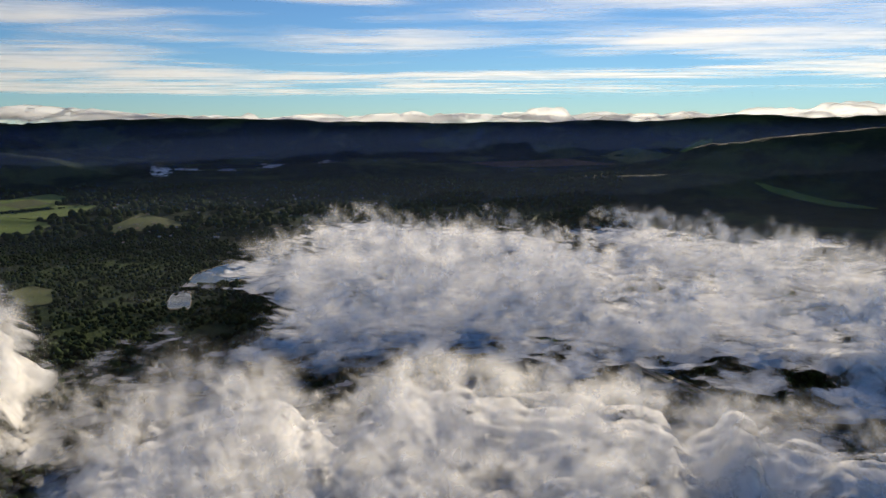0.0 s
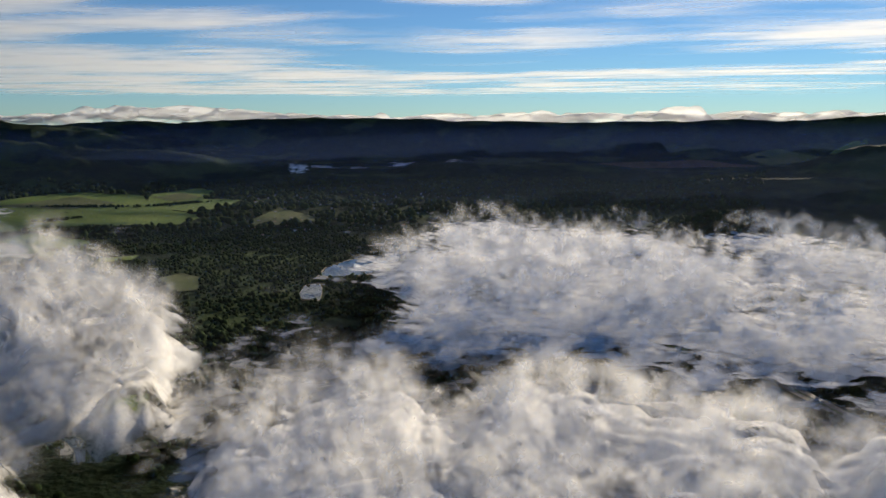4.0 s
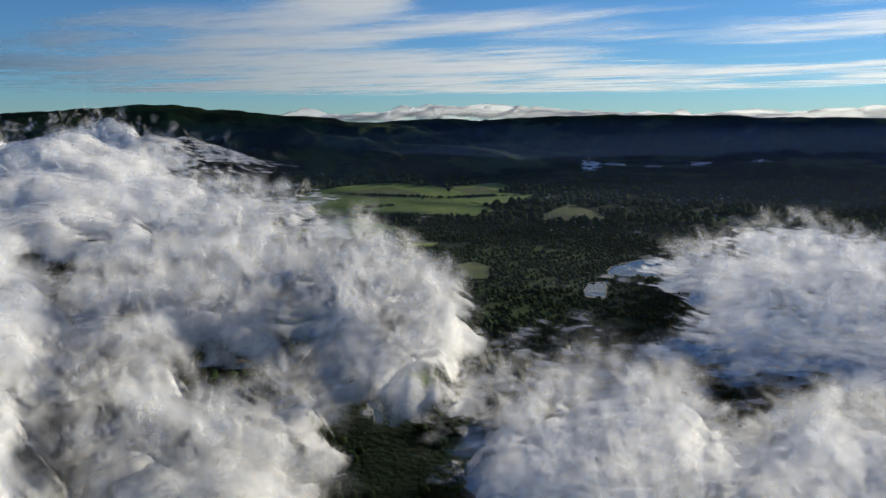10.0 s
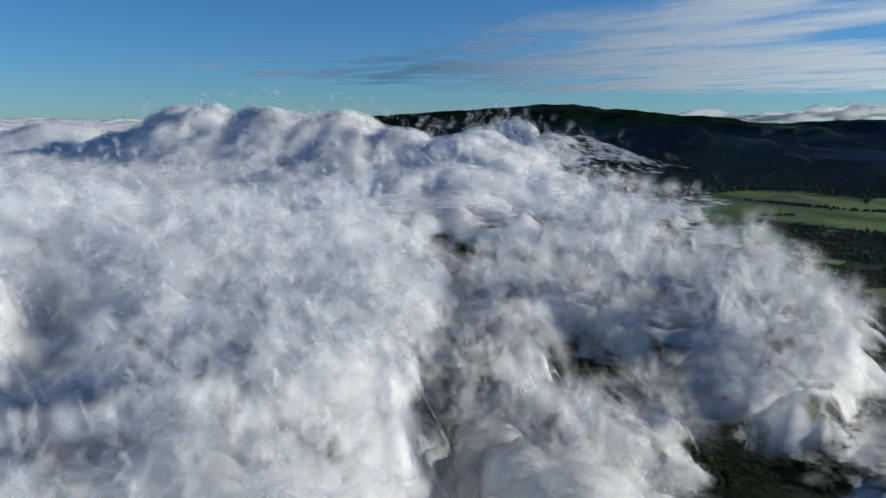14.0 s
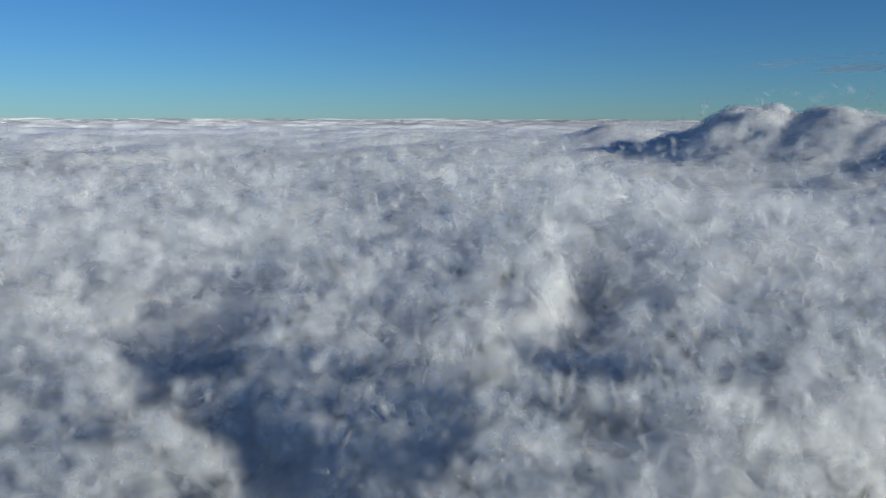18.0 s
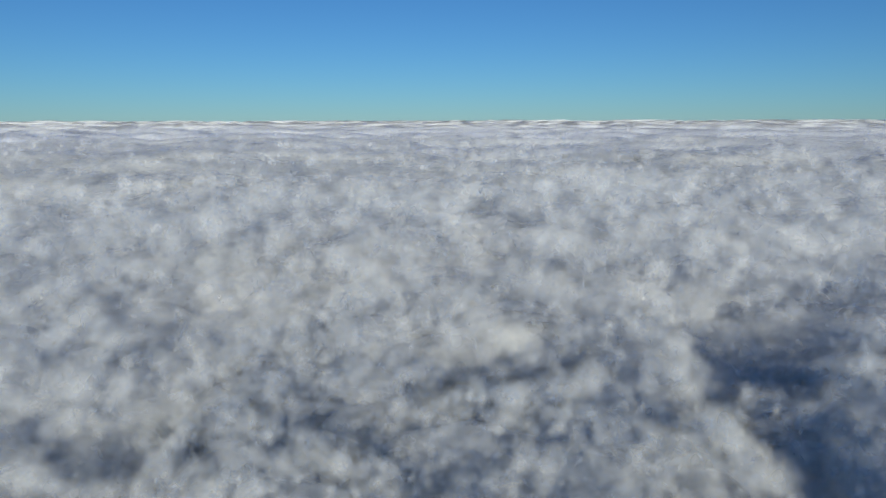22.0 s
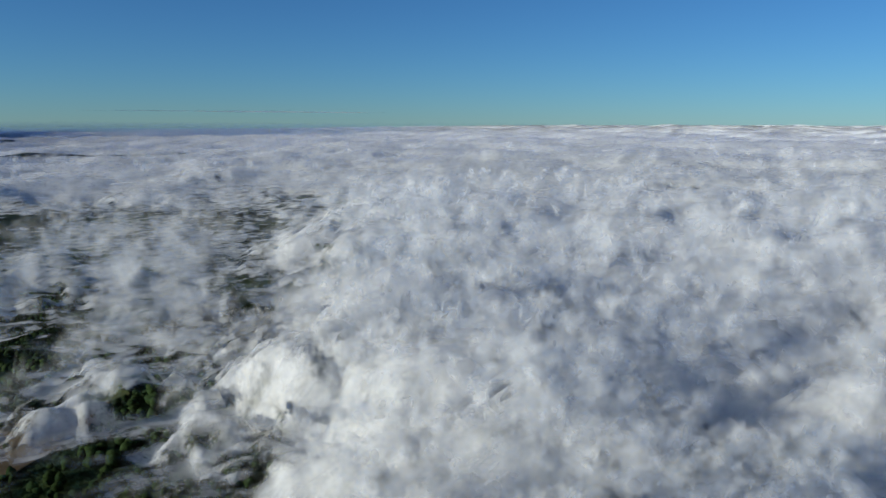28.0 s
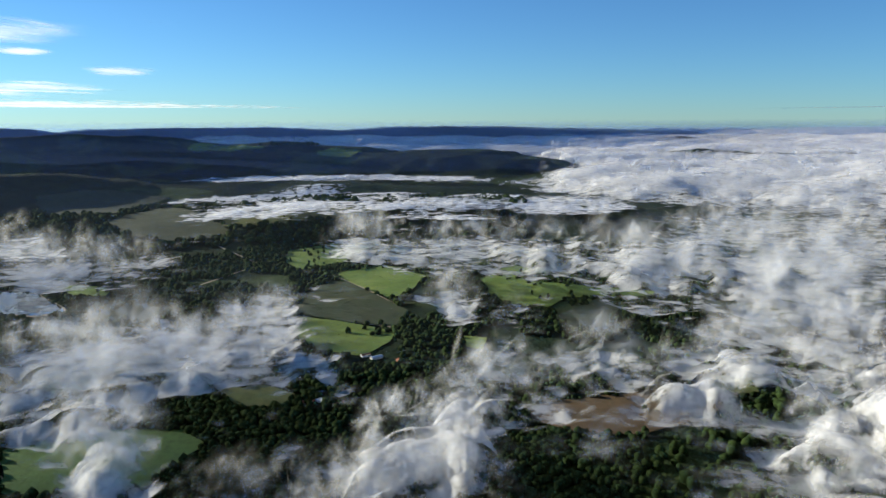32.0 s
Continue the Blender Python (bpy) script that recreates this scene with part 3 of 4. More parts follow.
for words, wide, line in (
        ("pale dirt road beside a plantation", 9, ((792, 1584), (763, 1463), (703, 1277), (666, 1179))),
        ("forked pale farm track in a meadow", 6, ((-752, 1029), (-744, 968), (-681, 903))),
        ("pale farm track joining another in a meadow", 5, ((-784, 965), (-744, 955), (-697, 908))),
        ("winding pale track through coffee rows", 5, ((1726, 291), (1741, 245), (1830, 228), (1890, 228), (1921, 208))),
        ("long pale track along the edge of a green field", 5, ((1676, 310), (1663, 255), (1600, 169), (1547, 64))),
        ("pale track between pasture and plantation", 5, ((2106, 269), (1917, 155), (1694, 43))),
        ("short pale track crossing coffee rows", 5, ((1919, 170), (1738, 210), (1620, 184))),
        ("pale track across a dark terraced slope", 8, ((2865, 1294), (3123, 1238), (3024, 1060), (2784, 806))),
        ("pale lane between plantations", 7, ((2725, 811), (2288, 524), (1942, 647))),
        ("pale track climbing a plantation hill", 9, ((3934, 1852), (3244, 1385), (3814, 1418)))):
    tagged(new("dirt_track", ribbon("dirt_track", line, wide, 3.4, TRACK, pitch=10)), words, "track", "tracks", "structure")


# ---- woods ----
def leaf_material(name, a, b, c, size):
    m, nt, bs = material(name)
    here = grain(nt, 1 / size, 3)
    own = nt.nodes.new("ShaderNodeNewGeometry").outputs["Random Per Island"]
    col = blend(nt, own, a, b)
    col = blend(nt, between(nt, here, 0.42, 0.68), col, c)
    nt.links.new(col, bs.inputs["Base Color"])
    bs.inputs["Roughness"].default_value, bs.inputs["Specular IOR Level"].default_value = 1.0, 0.05
    bump = node(nt, "Bump", Strength=0.8, Distance=0.8)
    nt.links.new(here, bump.inputs["Height"])
    nt.links.new(bump.outputs["Normal"], bs.inputs["Normal"])
    return m


LEAF = leaf_material("woodland_leaves", (0.022, 0.04, 0.013), (0.038, 0.062, 0.02), (0.012, 0.022, 0.008), 2.5)
BARK = plain("bark", ((0.09, 0.07, 0.05), (0.12, 0.09, 0.065), (0.05, 0.04, 0.03)), (2, 0.2), 0.9, 0.05)


def ball(detail):
    bm = bmesh.new()
    bmesh.ops.create_icosphere(bm, subdivisions=detail, radius=1)
    v, f = np.array([x.co for x in bm.verts]), np.array([[q.index for q in x.verts] for x in bm.faces])
    bm.free()
    return v, f


def crowns(name, places, sizes, detail, seed, above=0.0):
    """Many uneven tree crowns standing on the ground, as one mesh."""
    v, f = ball(detail)
    rng = np.random.default_rng(seed)
    n = len(places)
    r = np.asarray(sizes)[:, None]
    tilt = rng.uniform(0, 6.283, n)
    cs, sn = np.cos(tilt)[:, None], np.sin(tilt)[:, None]
    bulge = rng.uniform(0.72, 1.25, (n, len(v)))
    vx, vy, vz = v[:, 0] * bulge, v[:, 1] * bulge, v[:, 2] * bulge * rng.uniform(0.75, 1.25, (n, 1))
    px, py = places[:, :1] + (vx * cs - vy * sn) * r, places[:, 1:] + (vx * sn + vy * cs) * r
    pz = height(places[:, 0], places[:, 1])[:, None] + above + (vz + 0.75) * r
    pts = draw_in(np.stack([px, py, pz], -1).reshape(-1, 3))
    faces = (f[None] + (np.arange(n) * len(v))[:, None, None]).reshape(-1, 3)
    return add_mesh(name, pts, faces, LEAF, True)


def inside_any(p, polygons):
    hit = np.zeros(len(p), bool)
    for c in polygons:
        d = np.roll(c, -1, 0)
        odd = np.zeros(len(p), bool)
        for (ax, ay), (bx, by) in zip(c, d):
            if ay != by:
                odd ^= ((ay > p[:, 1]) != (by > p[:, 1])) & (p[:, 0] < (bx - ax) * (p[:, 1] - ay) / (by - ay) + ax)
        hit |= odd
    return hit


def wood(label, bearings, reach, count, seed, big=(4.5, 9.0), detail=1, thick=0.36):
    rng = np.random.default_rng(seed)
    a, s = rng.uniform(*bearings, count * 3), np.sqrt(rng.uniform(reach[0] ** 2, reach[1] ** 2, count * 3))
    p = np.stack(polar(a, s), 1)
    keep = (rough(p[:, 0], p[:, 1], 170, 301, 4) > thick) & ~inside_any(p, FIELDS)
    line = np.array(HIGHWAY, float)
    for q, w in zip(line, line[1:]):
        t = np.clip(((p - q) @ (w - q)) / ((w - q) @ (w - q)), 0, 1)
        keep &= np.hypot(*(p - q - t[:, None] * (w - q)).T) > 28
    p = p[keep][:count]
    size = rng.uniform(*big, len(p)) * (1 + 0.35 * rng.random(len(p)) ** 3)
    tagged(new("woodland", crowns("woodland", p, size, detail, seed + 1)), label, "woods", "woods", "stuff")


def copse(label, x, y, long, wide, turn, count, seed, big=(4.0, 8.0)):
    """A clump or line of trees of its own in open land."""
    r = np.random.default_rng(seed)
    u, v = r.normal(0, 0.45, count) * long, r.normal(0, 0.45, count) * wide
    p = np.stack([x + u * math.cos(turn) - v * math.sin(turn), y + u * math.sin(turn) + v * math.cos(turn)], 1)
    tagged(new("copse", crowns("copse", p, r.uniform(*big, count), 1, seed, 2.0)), label, "copse", "copses", "stuff")


copse("dark copse in the middle of green pasture", -2010, 2760, 210, 90, 0.2, 170, 401)
copse("line of dark trees across pasture", -2560, 3500, 330, 30, 0.25, 110, 403, (5.0, 10.0))
copse("line of dark trees between two pastures", -2150, 3700, 230, 30, 0.9, 90, 404, (5.0, 10.0))
copse("dark hedge of trees along a cane field", -1700, 2420, 250, 30, 1.0, 110, 405)
copse("small dark copse in a paddock", -2350, 3000, 110, 50, 1.0, 60, 406)
copse("dark copse between two bright pastures", 2240, 230, 190, 45, 1.9, 170, 411)
copse("line of dark trees below the olive hilltop", 2900, 430, 330, 40, 2.2, 130, 412, (5.0, 10.0))
copse("dark belt of trees beside a pale meadow", 2010, -420, 180, 60, 1.3, 180, 413)
copse("dark trees round the farmhouses", 1500, 10, 130, 60, 1.4, 120, 414)
copse("dark tree belt beside the brown field", 1180, -300, 190, 26, 1.75, 130, 415)
copse("tall trees on the lake shore", 1990, 1090, 110, 16, 1.9, 60, 416)
copse("dark trees on the lake bank", -780, 2180, 190, 26, 1.35, 90, 417)
copse("dark trees between the lake and the pond", -650, 1960, 90, 30, 0.6, 70, 418)
copse("line of tall trees on the wooded hilltop", 7480, 1330, 330, 40, 1.9, 60, 419, (14.0, 24.0))
copse("row of trees on the low hill crest", 3520, 140, 420, 40, 1.55, 110, 420, (7.0, 13.0))

wood("dark broadleaved woodland covering the near valley floor", (-36, 20), (600, 1700), 3600, 311)
wood("dark woodland with clearings beyond the lakes", (-12, 62), (1500, 3200), 16000, 313, (3.0, 6.2), 1, 0.27)
wood("shaded woodland glimpsed below the cloud bank", (20, 66), (600, 1600), 2600, 315)
wood("dark woods between pastures and plantations", (246, 304), (1250, 2700), 7600, 317, (3.8, 8.0))
wood("dense dark green wood of rounded crowns", (252, 304), (640, 1300), 5600, 319, (3.2, 6.8), 1, 0.26)
wood("dark woods at the foot of the cloud edge", (226, 252), (640, 1800), 1800, 321)
wood("far woods on rolling slopes", (262, 304), (2700, 4200), 2600, 323, (9.0, 16.0))
wood("far dark woods round the town", (-14, 62), (3150, 5400), 3800, 327, (9.0, 17.0), 1, 0.34)
wood("clump of tall dark trees on a knoll rising out of the cloud", (-16, -8), (2380, 2560), 260, 325, (5.0, 10.0), 1, 0.2)


# ---- low cloud ----
SHEETS = (0.0, 0.35, 0.75)


def cloud_form(x, y, gap, density, lift, thick, sizes, seed, far):
    """How much cloud there is at a place, how high it heaps up, and the height of its underside."""
    s, z1 = np.hypot(x, y), sizes[0]
    wx, wy = x + 1.1 * z1 * (rough(x, y, 1.4 * z1, seed, 4) - 0.5), y + 1.1 * z1 * (rough(x, y, 1.4 * z1, seed + 5, 4) - 0.5)
    b1, b2, b3 = (billows(wx, wy, size, seed + 11 * i) * np.clip(2.2 - gap / (size * 0.3), 0, 1) for i, size in enumerate(sizes))
    torn = rough(wx, wy, 0.8 * z1, seed + 25, 4, 0.6)
    head = 0.42 * b1 + 0.27 * b2 + 0.1 * b3 + 0.6 * (rough(wx, wy, 3.2 * z1, seed + 21, 2) - 0.4) + 0.2 * (torn - 0.5)
    if far:
        head = head + far * billows(wx, wy, 760, seed + 31) * step(s, 2500, 6000) + 0.6 * far * billows(x, y, 2600, seed + 33) * step(s, 8000, 16000)
    d, sunk = density(x, y, wx, wy)
    body = np.clip(d + 0.5 * (torn - 0.5) + 0.28 * (b1 - 0.5), 0, 1.3)
    tall = thick * np.clip(body, 0.0, 1.0) ** 1.1 * np.clip(0.3 + 1.15 * head, 0.08, 3) * (1 - 0.55 * sunk)
    return body, tall, lift(x, y)


def tufts(at, radius, amount, r):
    """Soft scraps of vapour: thin ragged flakes turned every way, thick in the middle and fading out to the rim."""
    n, k = len(at), 8
    axis = r.normal(size=(n, 3))
    axis /= np.linalg.norm(axis, axis=1)[:, None]
    side = np.cross(axis, r.normal(size=(n, 3)))
    side /= np.linalg.norm(side, axis=1)[:, None]
    other = np.cross(axis, side)
    turn = np.arange(k) * 2 * math.pi / k
    reach = radius[:, None] * r.uniform(0.75, 1.25, (n, k))
    rim = at[:, None] + (np.cos(turn)[None, :, None] * side[:, None] + np.sin(turn)[None, :, None] * other[:, None]) * reach[..., None]
    p = np.concatenate([at[:, None], rim], 1).reshape(-1, 3)
    i = np.arange(k)
    fan = np.stack([np.zeros(k, int), 1 + i, 1 + (i + 1) % k], 1)
    f = (fan[None] + (np.arange(n) * (k + 1))[:, None, None]).reshape(-1, 3)
    body = np.zeros((n, k + 1))
    body[:, 0] = amount
    return p, f, body.ravel()


def cloud_bank(name, label, bearings, reach, density, lift, thick, mat=CLOUD, step_deg=0.4, step_out=0.026, sheets=SHEETS, sizes=(120, 52, 26), group="low clouds", seed=40, far=0.0, fuzz=40.0, fine=0.005,
               count=0, puff=0.03, biggest=45.0):
    """A bank of cloud from density(x, y), which gives how much cloud there is and how far it is sunk, and the height lift(x, y) of
    its underside: a heaped body and, where count is given, soft tufts about it."""
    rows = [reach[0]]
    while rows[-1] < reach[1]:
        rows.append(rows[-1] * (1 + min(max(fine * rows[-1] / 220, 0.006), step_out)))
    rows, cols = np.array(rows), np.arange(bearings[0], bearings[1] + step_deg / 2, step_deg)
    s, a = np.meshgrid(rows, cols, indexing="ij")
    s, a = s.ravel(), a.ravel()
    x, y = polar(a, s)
    body, tall, under = cloud_form(x, y, s * np.clip(fine * s / 220, 0.006, step_out), density, lift, thick, sizes, seed, far)
    edge = np.minimum(step(a, bearings[0], bearings[0] + 2), step(-a, -bearings[1], -bearings[1] + 2))
    base = sheet_faces(len(rows), len(cols), body > 0.05)
    used = np.unique(base)
    order = np.full(len(x), -1)
    order[used] = np.arange(len(used))
    base = order[base]
    x, y, tall, under, body, edge = (v[used] for v in (x, y, tall, under, body, edge))
    points, faces, dens, skin = [], [], [], []
    band = np.minimum(tall, fuzz)
    under = under - (0.5 * fuzz * np.clip(body, 0.0, 1.0) if count else 0.0)
    for k, f in enumerate(sheets):
        own = rough(x + 31 * k, y, sizes[1], seed + 100 + 7 * k, 3) - 0.5
        up = under + tall - band * (1 - f - (0.9 * own / len(sheets) if len(sheets) > 1 else 0.0))
        points.append(np.stack([x, y, up], 1))
        faces.append(base + k * len(used))
        dens.append(body * edge)
        skin.append(np.full(len(used), f))
    if count:
        r = np.random.default_rng(seed)
        dip = r.uniform(math.atan(220 / min(reach[1], 9000)), math.atan(220 / reach[0]), count)
        s, a = 220 / np.tan(dip), r.uniform(*bearings, count)
        x, y = polar(a, s)
        body, tall, under = cloud_form(x, y, 0 * s, density, lift, thick, sizes, seed, far)
        keep = body > (0.38 if mat is THIN_CLOUD else 0.3)
        s, x, y, tall, under, body = (v[keep] for v in (s, x, y, tall, under, body))
        deep = r.random(len(s)) ** 1.4
        at = np.stack([x, y, under + tall + fuzz * np.clip(body, 0.25, 1) * (-0.8 * deep)], 1)
        size = np.minimum(puff * s, biggest) * (0.35 + 1.1 * r.random(len(s)) ** 1.6) * np.clip(0.5 + 0.6 * body, 0.5, 1.1)
        p, f, amount = tufts(at, size, 1.4 * np.clip(1.4 * body - 0.4, 0.1, 1), r)
        f = np.concatenate([f, f[:, :1]], 1)
        points.append(p)
        faces.append(f + sum(len(v) for v in points[:-1]))
        dens.append(amount)
        skin.append(np.full(len(p), 2.0))
    p = np.concatenate(points)
    f = np.concatenate(faces)
    tri = f[:, 3] == f[:, 0]
    f = np.concatenate([f[~tri][:, (0, 1, 2)], f[~tri][:, (0, 2, 3)], f[tri][:, :3]])
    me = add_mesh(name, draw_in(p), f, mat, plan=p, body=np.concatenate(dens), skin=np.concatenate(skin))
    if count:
        me.materials.append(THIN_TUFT if mat is THIN_CLOUD else TUFT)
        me.polygons.foreach_set("material_index", np.concatenate([np.zeros(len(f) - tri.sum(), np.int32), np.ones(tri.sum(), np.int32)]))
    return tagged(new(name, me), label, "cloud", group, "stuff")


# ovals of cover: bearing, distance, half depth, half width, amount
VALLEY = (
    (7.3, 2140, 260, 150, 0.8), (2.9, 1870, 320, 240, 1), (-3.4, 1740, 420, 260, 1), (9.6, 1630, 270, 170, 0.85), (1.1, 1250, 210, 180, 0.8), (-8.8, 1390, 300, 160, 1),
    (-14.8, 2080, 330, 140, 1), (-21, 1830, 390, 270, 1), (-28.6, 1530, 240, 180, 1), (-19.2, 1250, 200, 190, 1), (-29.9, 1140, 170, 90, 1), (-7.1, 1060, 120, 70, 0.7),
    (11.1, 1100, 120, 90, 0.65), (-23.7, 1090, 100, 40, 0.6))
WISPS = (
    (21.3, 1050, 120, 110, 0.42), (12.9, 920, 100, 110, 0.6), (16.1, 820, 90, 120, 0.55), (-0.7, 880, 60, 60, 0.8), (27.3, 900, 110, 90, 0.35), (30.8, 750, 90, 60, 0.42),
    (-16.5, 940, 60, 40, 0.8), (-20.7, 840, 80, 60, 0.75), (-23.3, 760, 70, 70, 0.85), (4.4, 840, 60, 60, 0.45), (23.1, 1240, 90, 80, 0.3), (6.6, 1010, 80, 60, 0.5),
    (-29.6, 840, 60, 50, 0.7))
NEAR = (
    (6.4, 620, 120, 210, 1), (21.9, 630, 90, 90, 0.62), (-10.1, 660, 110, 100, 1), (-23, 680, 70, 90, 0.9), (-30.4, 780, 70, 50, 0.8), (-5.5, 520, 50, 80, 0.65),
    (13.4, 530, 50, 100, 0.8), (-1.7, 700, 60, 70, 0.8), (29.1, 590, 50, 50, 0.3), (-10.7, 530, 50, 40, 0.6))
WEST = (
    (55.2, 5200, 900, 450, 0.9), (57.9, 4220, 900, 370, 1), (51.2, 2590, 900, 270, 0.85), (45.2, 2670, 440, 120, 0.55), (42.7, 3210, 410, 90, 0.5), (48.4, 1350, 300, 290, 1),
    (39.3, 1010, 210, 95, 0.95), (55.5, 1130, 270, 150, 1), (35.1, 1230, 190, 50, 0.35), (43.9, 710, 80, 50, 0.5), (58.4, 700, 140, 90, 0.95), (41, 530, 60, 60, 0.95),
    (50.6, 550, 60, 60, 0.9), (33.5, 770, 60, 30, 0.3), (51.2, 880, 90, 80, 0.5), (40, 690, 40, 20, 0.25), (47.8, 5200, 900, 360, 0.4))
EAST = (
    (243.2, 1790, 470, 100, 1), (239.6, 1250, 340, 100, 0.8), (236.8, 940, 250, 70, 0.7), (241.5, 740, 160, 70, 0.5), (244.1, 630, 100, 60, 0.42), (245.9, 1000, 140, 70, 0.55),
    (239.7, 2170, 640, 180, 1), (247.8, 890, 90, 60, 0.45), (239.3, 3500, 900, 320, 1), (248.3, 2020, 370, 120, 0.8), (253.2, 1690, 270, 130, 0.75), (258.8, 1810, 240, 180, 0.75),
    (265.1, 1920, 190, 170, 0.7), (270.5, 1900, 200, 160, 0.8), (274.9, 2010, 160, 110, 0.6), (252.3, 1410, 130, 90, 0.4), (245.3, 2700, 700, 210, 0.9))
FOG = (
    (283.1, 3150, 370, 260, 0.9), (278.4, 3460, 370, 240, 0.9), (285.1, 3970, 220, 350, 0.8), (279.2, 4290, 260, 190, 0.8), (271.3, 3310, 320, 360, 0.9), (264.2, 3540, 420, 330, 0.9),
    (274.4, 3870, 250, 270, 0.7), (258.9, 3280, 360, 270, 0.9), (267.8, 2660, 140, 190, 0.6), (284, 5300, 260, 330, 0.9), (279, 5400, 260, 380, 0.95), (273.5, 5400, 260, 380, 0.95), (268, 5200, 260, 330, 0.95))
LOW = (
    (298.7, 2330, 340, 80, 0.75), (297.3, 1840, 200, 100, 0.8), (292.6, 1790, 150, 100, 0.75), (299.4, 1800, 180, 60, 0.8), (288.6, 1110, 130, 110, 0.8), (283.1, 1140, 180, 60, 0.85),
    (292, 980, 100, 100, 0.85), (297.8, 910, 160, 50, 0.85), (295.7, 1030, 80, 80, 0.6), (295.9, 730, 70, 40, 0.8), (286, 1320, 70, 40, 0.4), (290.5, 1250, 50, 30, 0.5),
    (277.9, 1000, 40, 20, 0.6), (278.6, 1410, 60, 30, 0.4), (282.6, 700, 40, 50, 0.35), (300, 1070, 160, 40, 0.6))
MID = (
    (268.2, 1310, 120, 60, 0.8), (267.8, 750, 110, 50, 0.95), (272.5, 640, 70, 70, 0.9), (277.3, 580, 50, 70, 0.85), (262.7, 920, 110, 60, 0.75), (256.4, 980, 70, 60, 0.6),
    (286.8, 620, 40, 60, 0.6), (264.1, 1070, 60, 30, 0.5), (260.5, 1270, 80, 70, 0.25), (258.1, 860, 60, 40, 0.4), (251.1, 920, 50, 50, 0.35), (279.8, 880, 60, 30, 0.4),
    (272.2, 2370, 90, 90, 0.3))
GAPS_EAST = (
    (124, 730, 110, 40, 1), (123.4, 990, 130, 90, 0.6), (90.8, 940, 180, 50, 1), (92.6, 10240, 3200, 590, 0.9), (85, 2450, 470, 80, 0.8), (130, 950, 90, 70, 0.35),
    (143.1, 1060, 50, 30, 0.6), (138.7, 910, 40, 30, 0.6), (141, 710, 40, 50, 0.5), (120, 5970, 850, 180, 0.8), (111.5, 1200, 90, 60, 0.5), (92.2, 1200, 50, 40, 0.6),
    (121.5, 1770, 290, 120, 0.3))
GAPS_MID = (
    (84.2, 2280, 410, 140, 0.8), (75, 2490, 300, 160, 1), (90.4, 870, 190, 60, 0.9), (58.4, 1000, 170, 40, 0.5), (56.9, 760, 80, 20, 0.6), (80.5, 1500, 70, 20, 0.8),
    (83.1, 2340, 370, 130, 1), (75.8, 2590, 370, 160, 0.9), (52.8, 790, 80, 40, 0.9), (46.7, 760, 90, 40, 0.6), (58.5, 480, 30, 20, 0.5))
GAPS_SOUTH = (
    (175.9, 860, 20, 50, 0.7), (167.9, 820, 20, 60, 0.8), (158.7, 830, 20, 60, 0.8), (152.1, 670, 20, 50, 0.7), (142.8, 730, 40, 30, 0.8), (130.3, 980, 80, 30, 0.6),
    (128.8, 750, 80, 20, 0.9), (142.8, 1130, 100, 60, 0.6), (191.6, 1060, 40, 30, 1), (147.3, 520, 30, 20, 0.4))
GAPS_WEST = (
    (192, 1120, 50, 60, 0.9), (212.4, 1690, 140, 50, 0.8), (195.8, 680, 40, 50, 0.5), (185.7, 540, 30, 40, 0.7), (179.9, 490, 20, 20, 0.8), (203.9, 810, 40, 40, 0.4),
    (154.7, 650, 20, 40, 0.5), (211.6, 860, 30, 20, 0.4), (212.4, 1690, 160, 70, 0.5), (217.3, 730, 60, 30, 0.4), (236.1, 850, 30, 30, 0.5),
    (200.4, 2310, 260, 80, 0.4))

# clear places: the ground shows through
CLEAR = (
    (-19.1, 600, 40, 60, 0.95), (-29.1, 640, 70, 30, 0.95), (-13.5, 900, 60, 100, 0.8), (-4.4, 1000, 80, 80, 0.85), (-22.6, 1040, 60, 80, 0.8), (-27.6, 1010, 90, 30, 0.9),
    (3.9, 990, 60, 60, 0.8), (17, 1420, 100, 60, 0.95), (20.7, 1240, 70, 30, 0.95), (-12.3, 1860, 110, 80, 0.8), (-27.6, 1430, 60, 70, 0.8), (-8.1, 950, 50, 40, 0.8),
    (8.3, 1410, 80, 40, 0.5), (-10, 760, 30, 40, 0.4), (48, 850, 70, 60, 0.85), (36.2, 750, 70, 50, 0.9), (35.4, 600, 60, 30, 0.7), (52, 920, 60, 40, 0.6))

# heights to which some of the cloud has risen: bearing, distance, half depth, half width, metres
RISEN = ((81, 5600, 1000, 420, 330), (76, 5300, 1000, 430, 290), (70.5, 4900, 1000, 430, 270), (66, 4600, 800, 360, 230), (86.5, 6200, 800, 260, 130), (91, 9000, 1500, 500, 170),
         (55.5, 5200, 900, 640, 225), (60.5, 4400, 900, 380, 210), (62, 2800, 500, 300, 70))


def level(x, y):
    up = np.zeros_like(x)
    for bearing, dist, deep, wide, metres in RISEN:
        up = np.maximum(up, metres * patches(x, y, ((bearing, dist, deep, wide, 1.0),)))
    up = up * (0.45 + 0.45 * billows(x, y, 520, 63) + 0.3 * billows(x, y, 230, 64) + 0.2 * (rough(x, y, 260, 65, 3) - 0.5))
    s, b = np.hypot(x, y), np.degrees(np.arctan2(-x, y)) % 360
    west = step(b, 205, 250) * step(-b, -320, -310)
    return 125 - 75 * west * step(s, 1500, 4500) + up + 0.0075 * np.clip(s - 4000, 0, 26000) * (1 - west) + 25 * (rough(x, y, 1400, 61, 2) - 0.5)


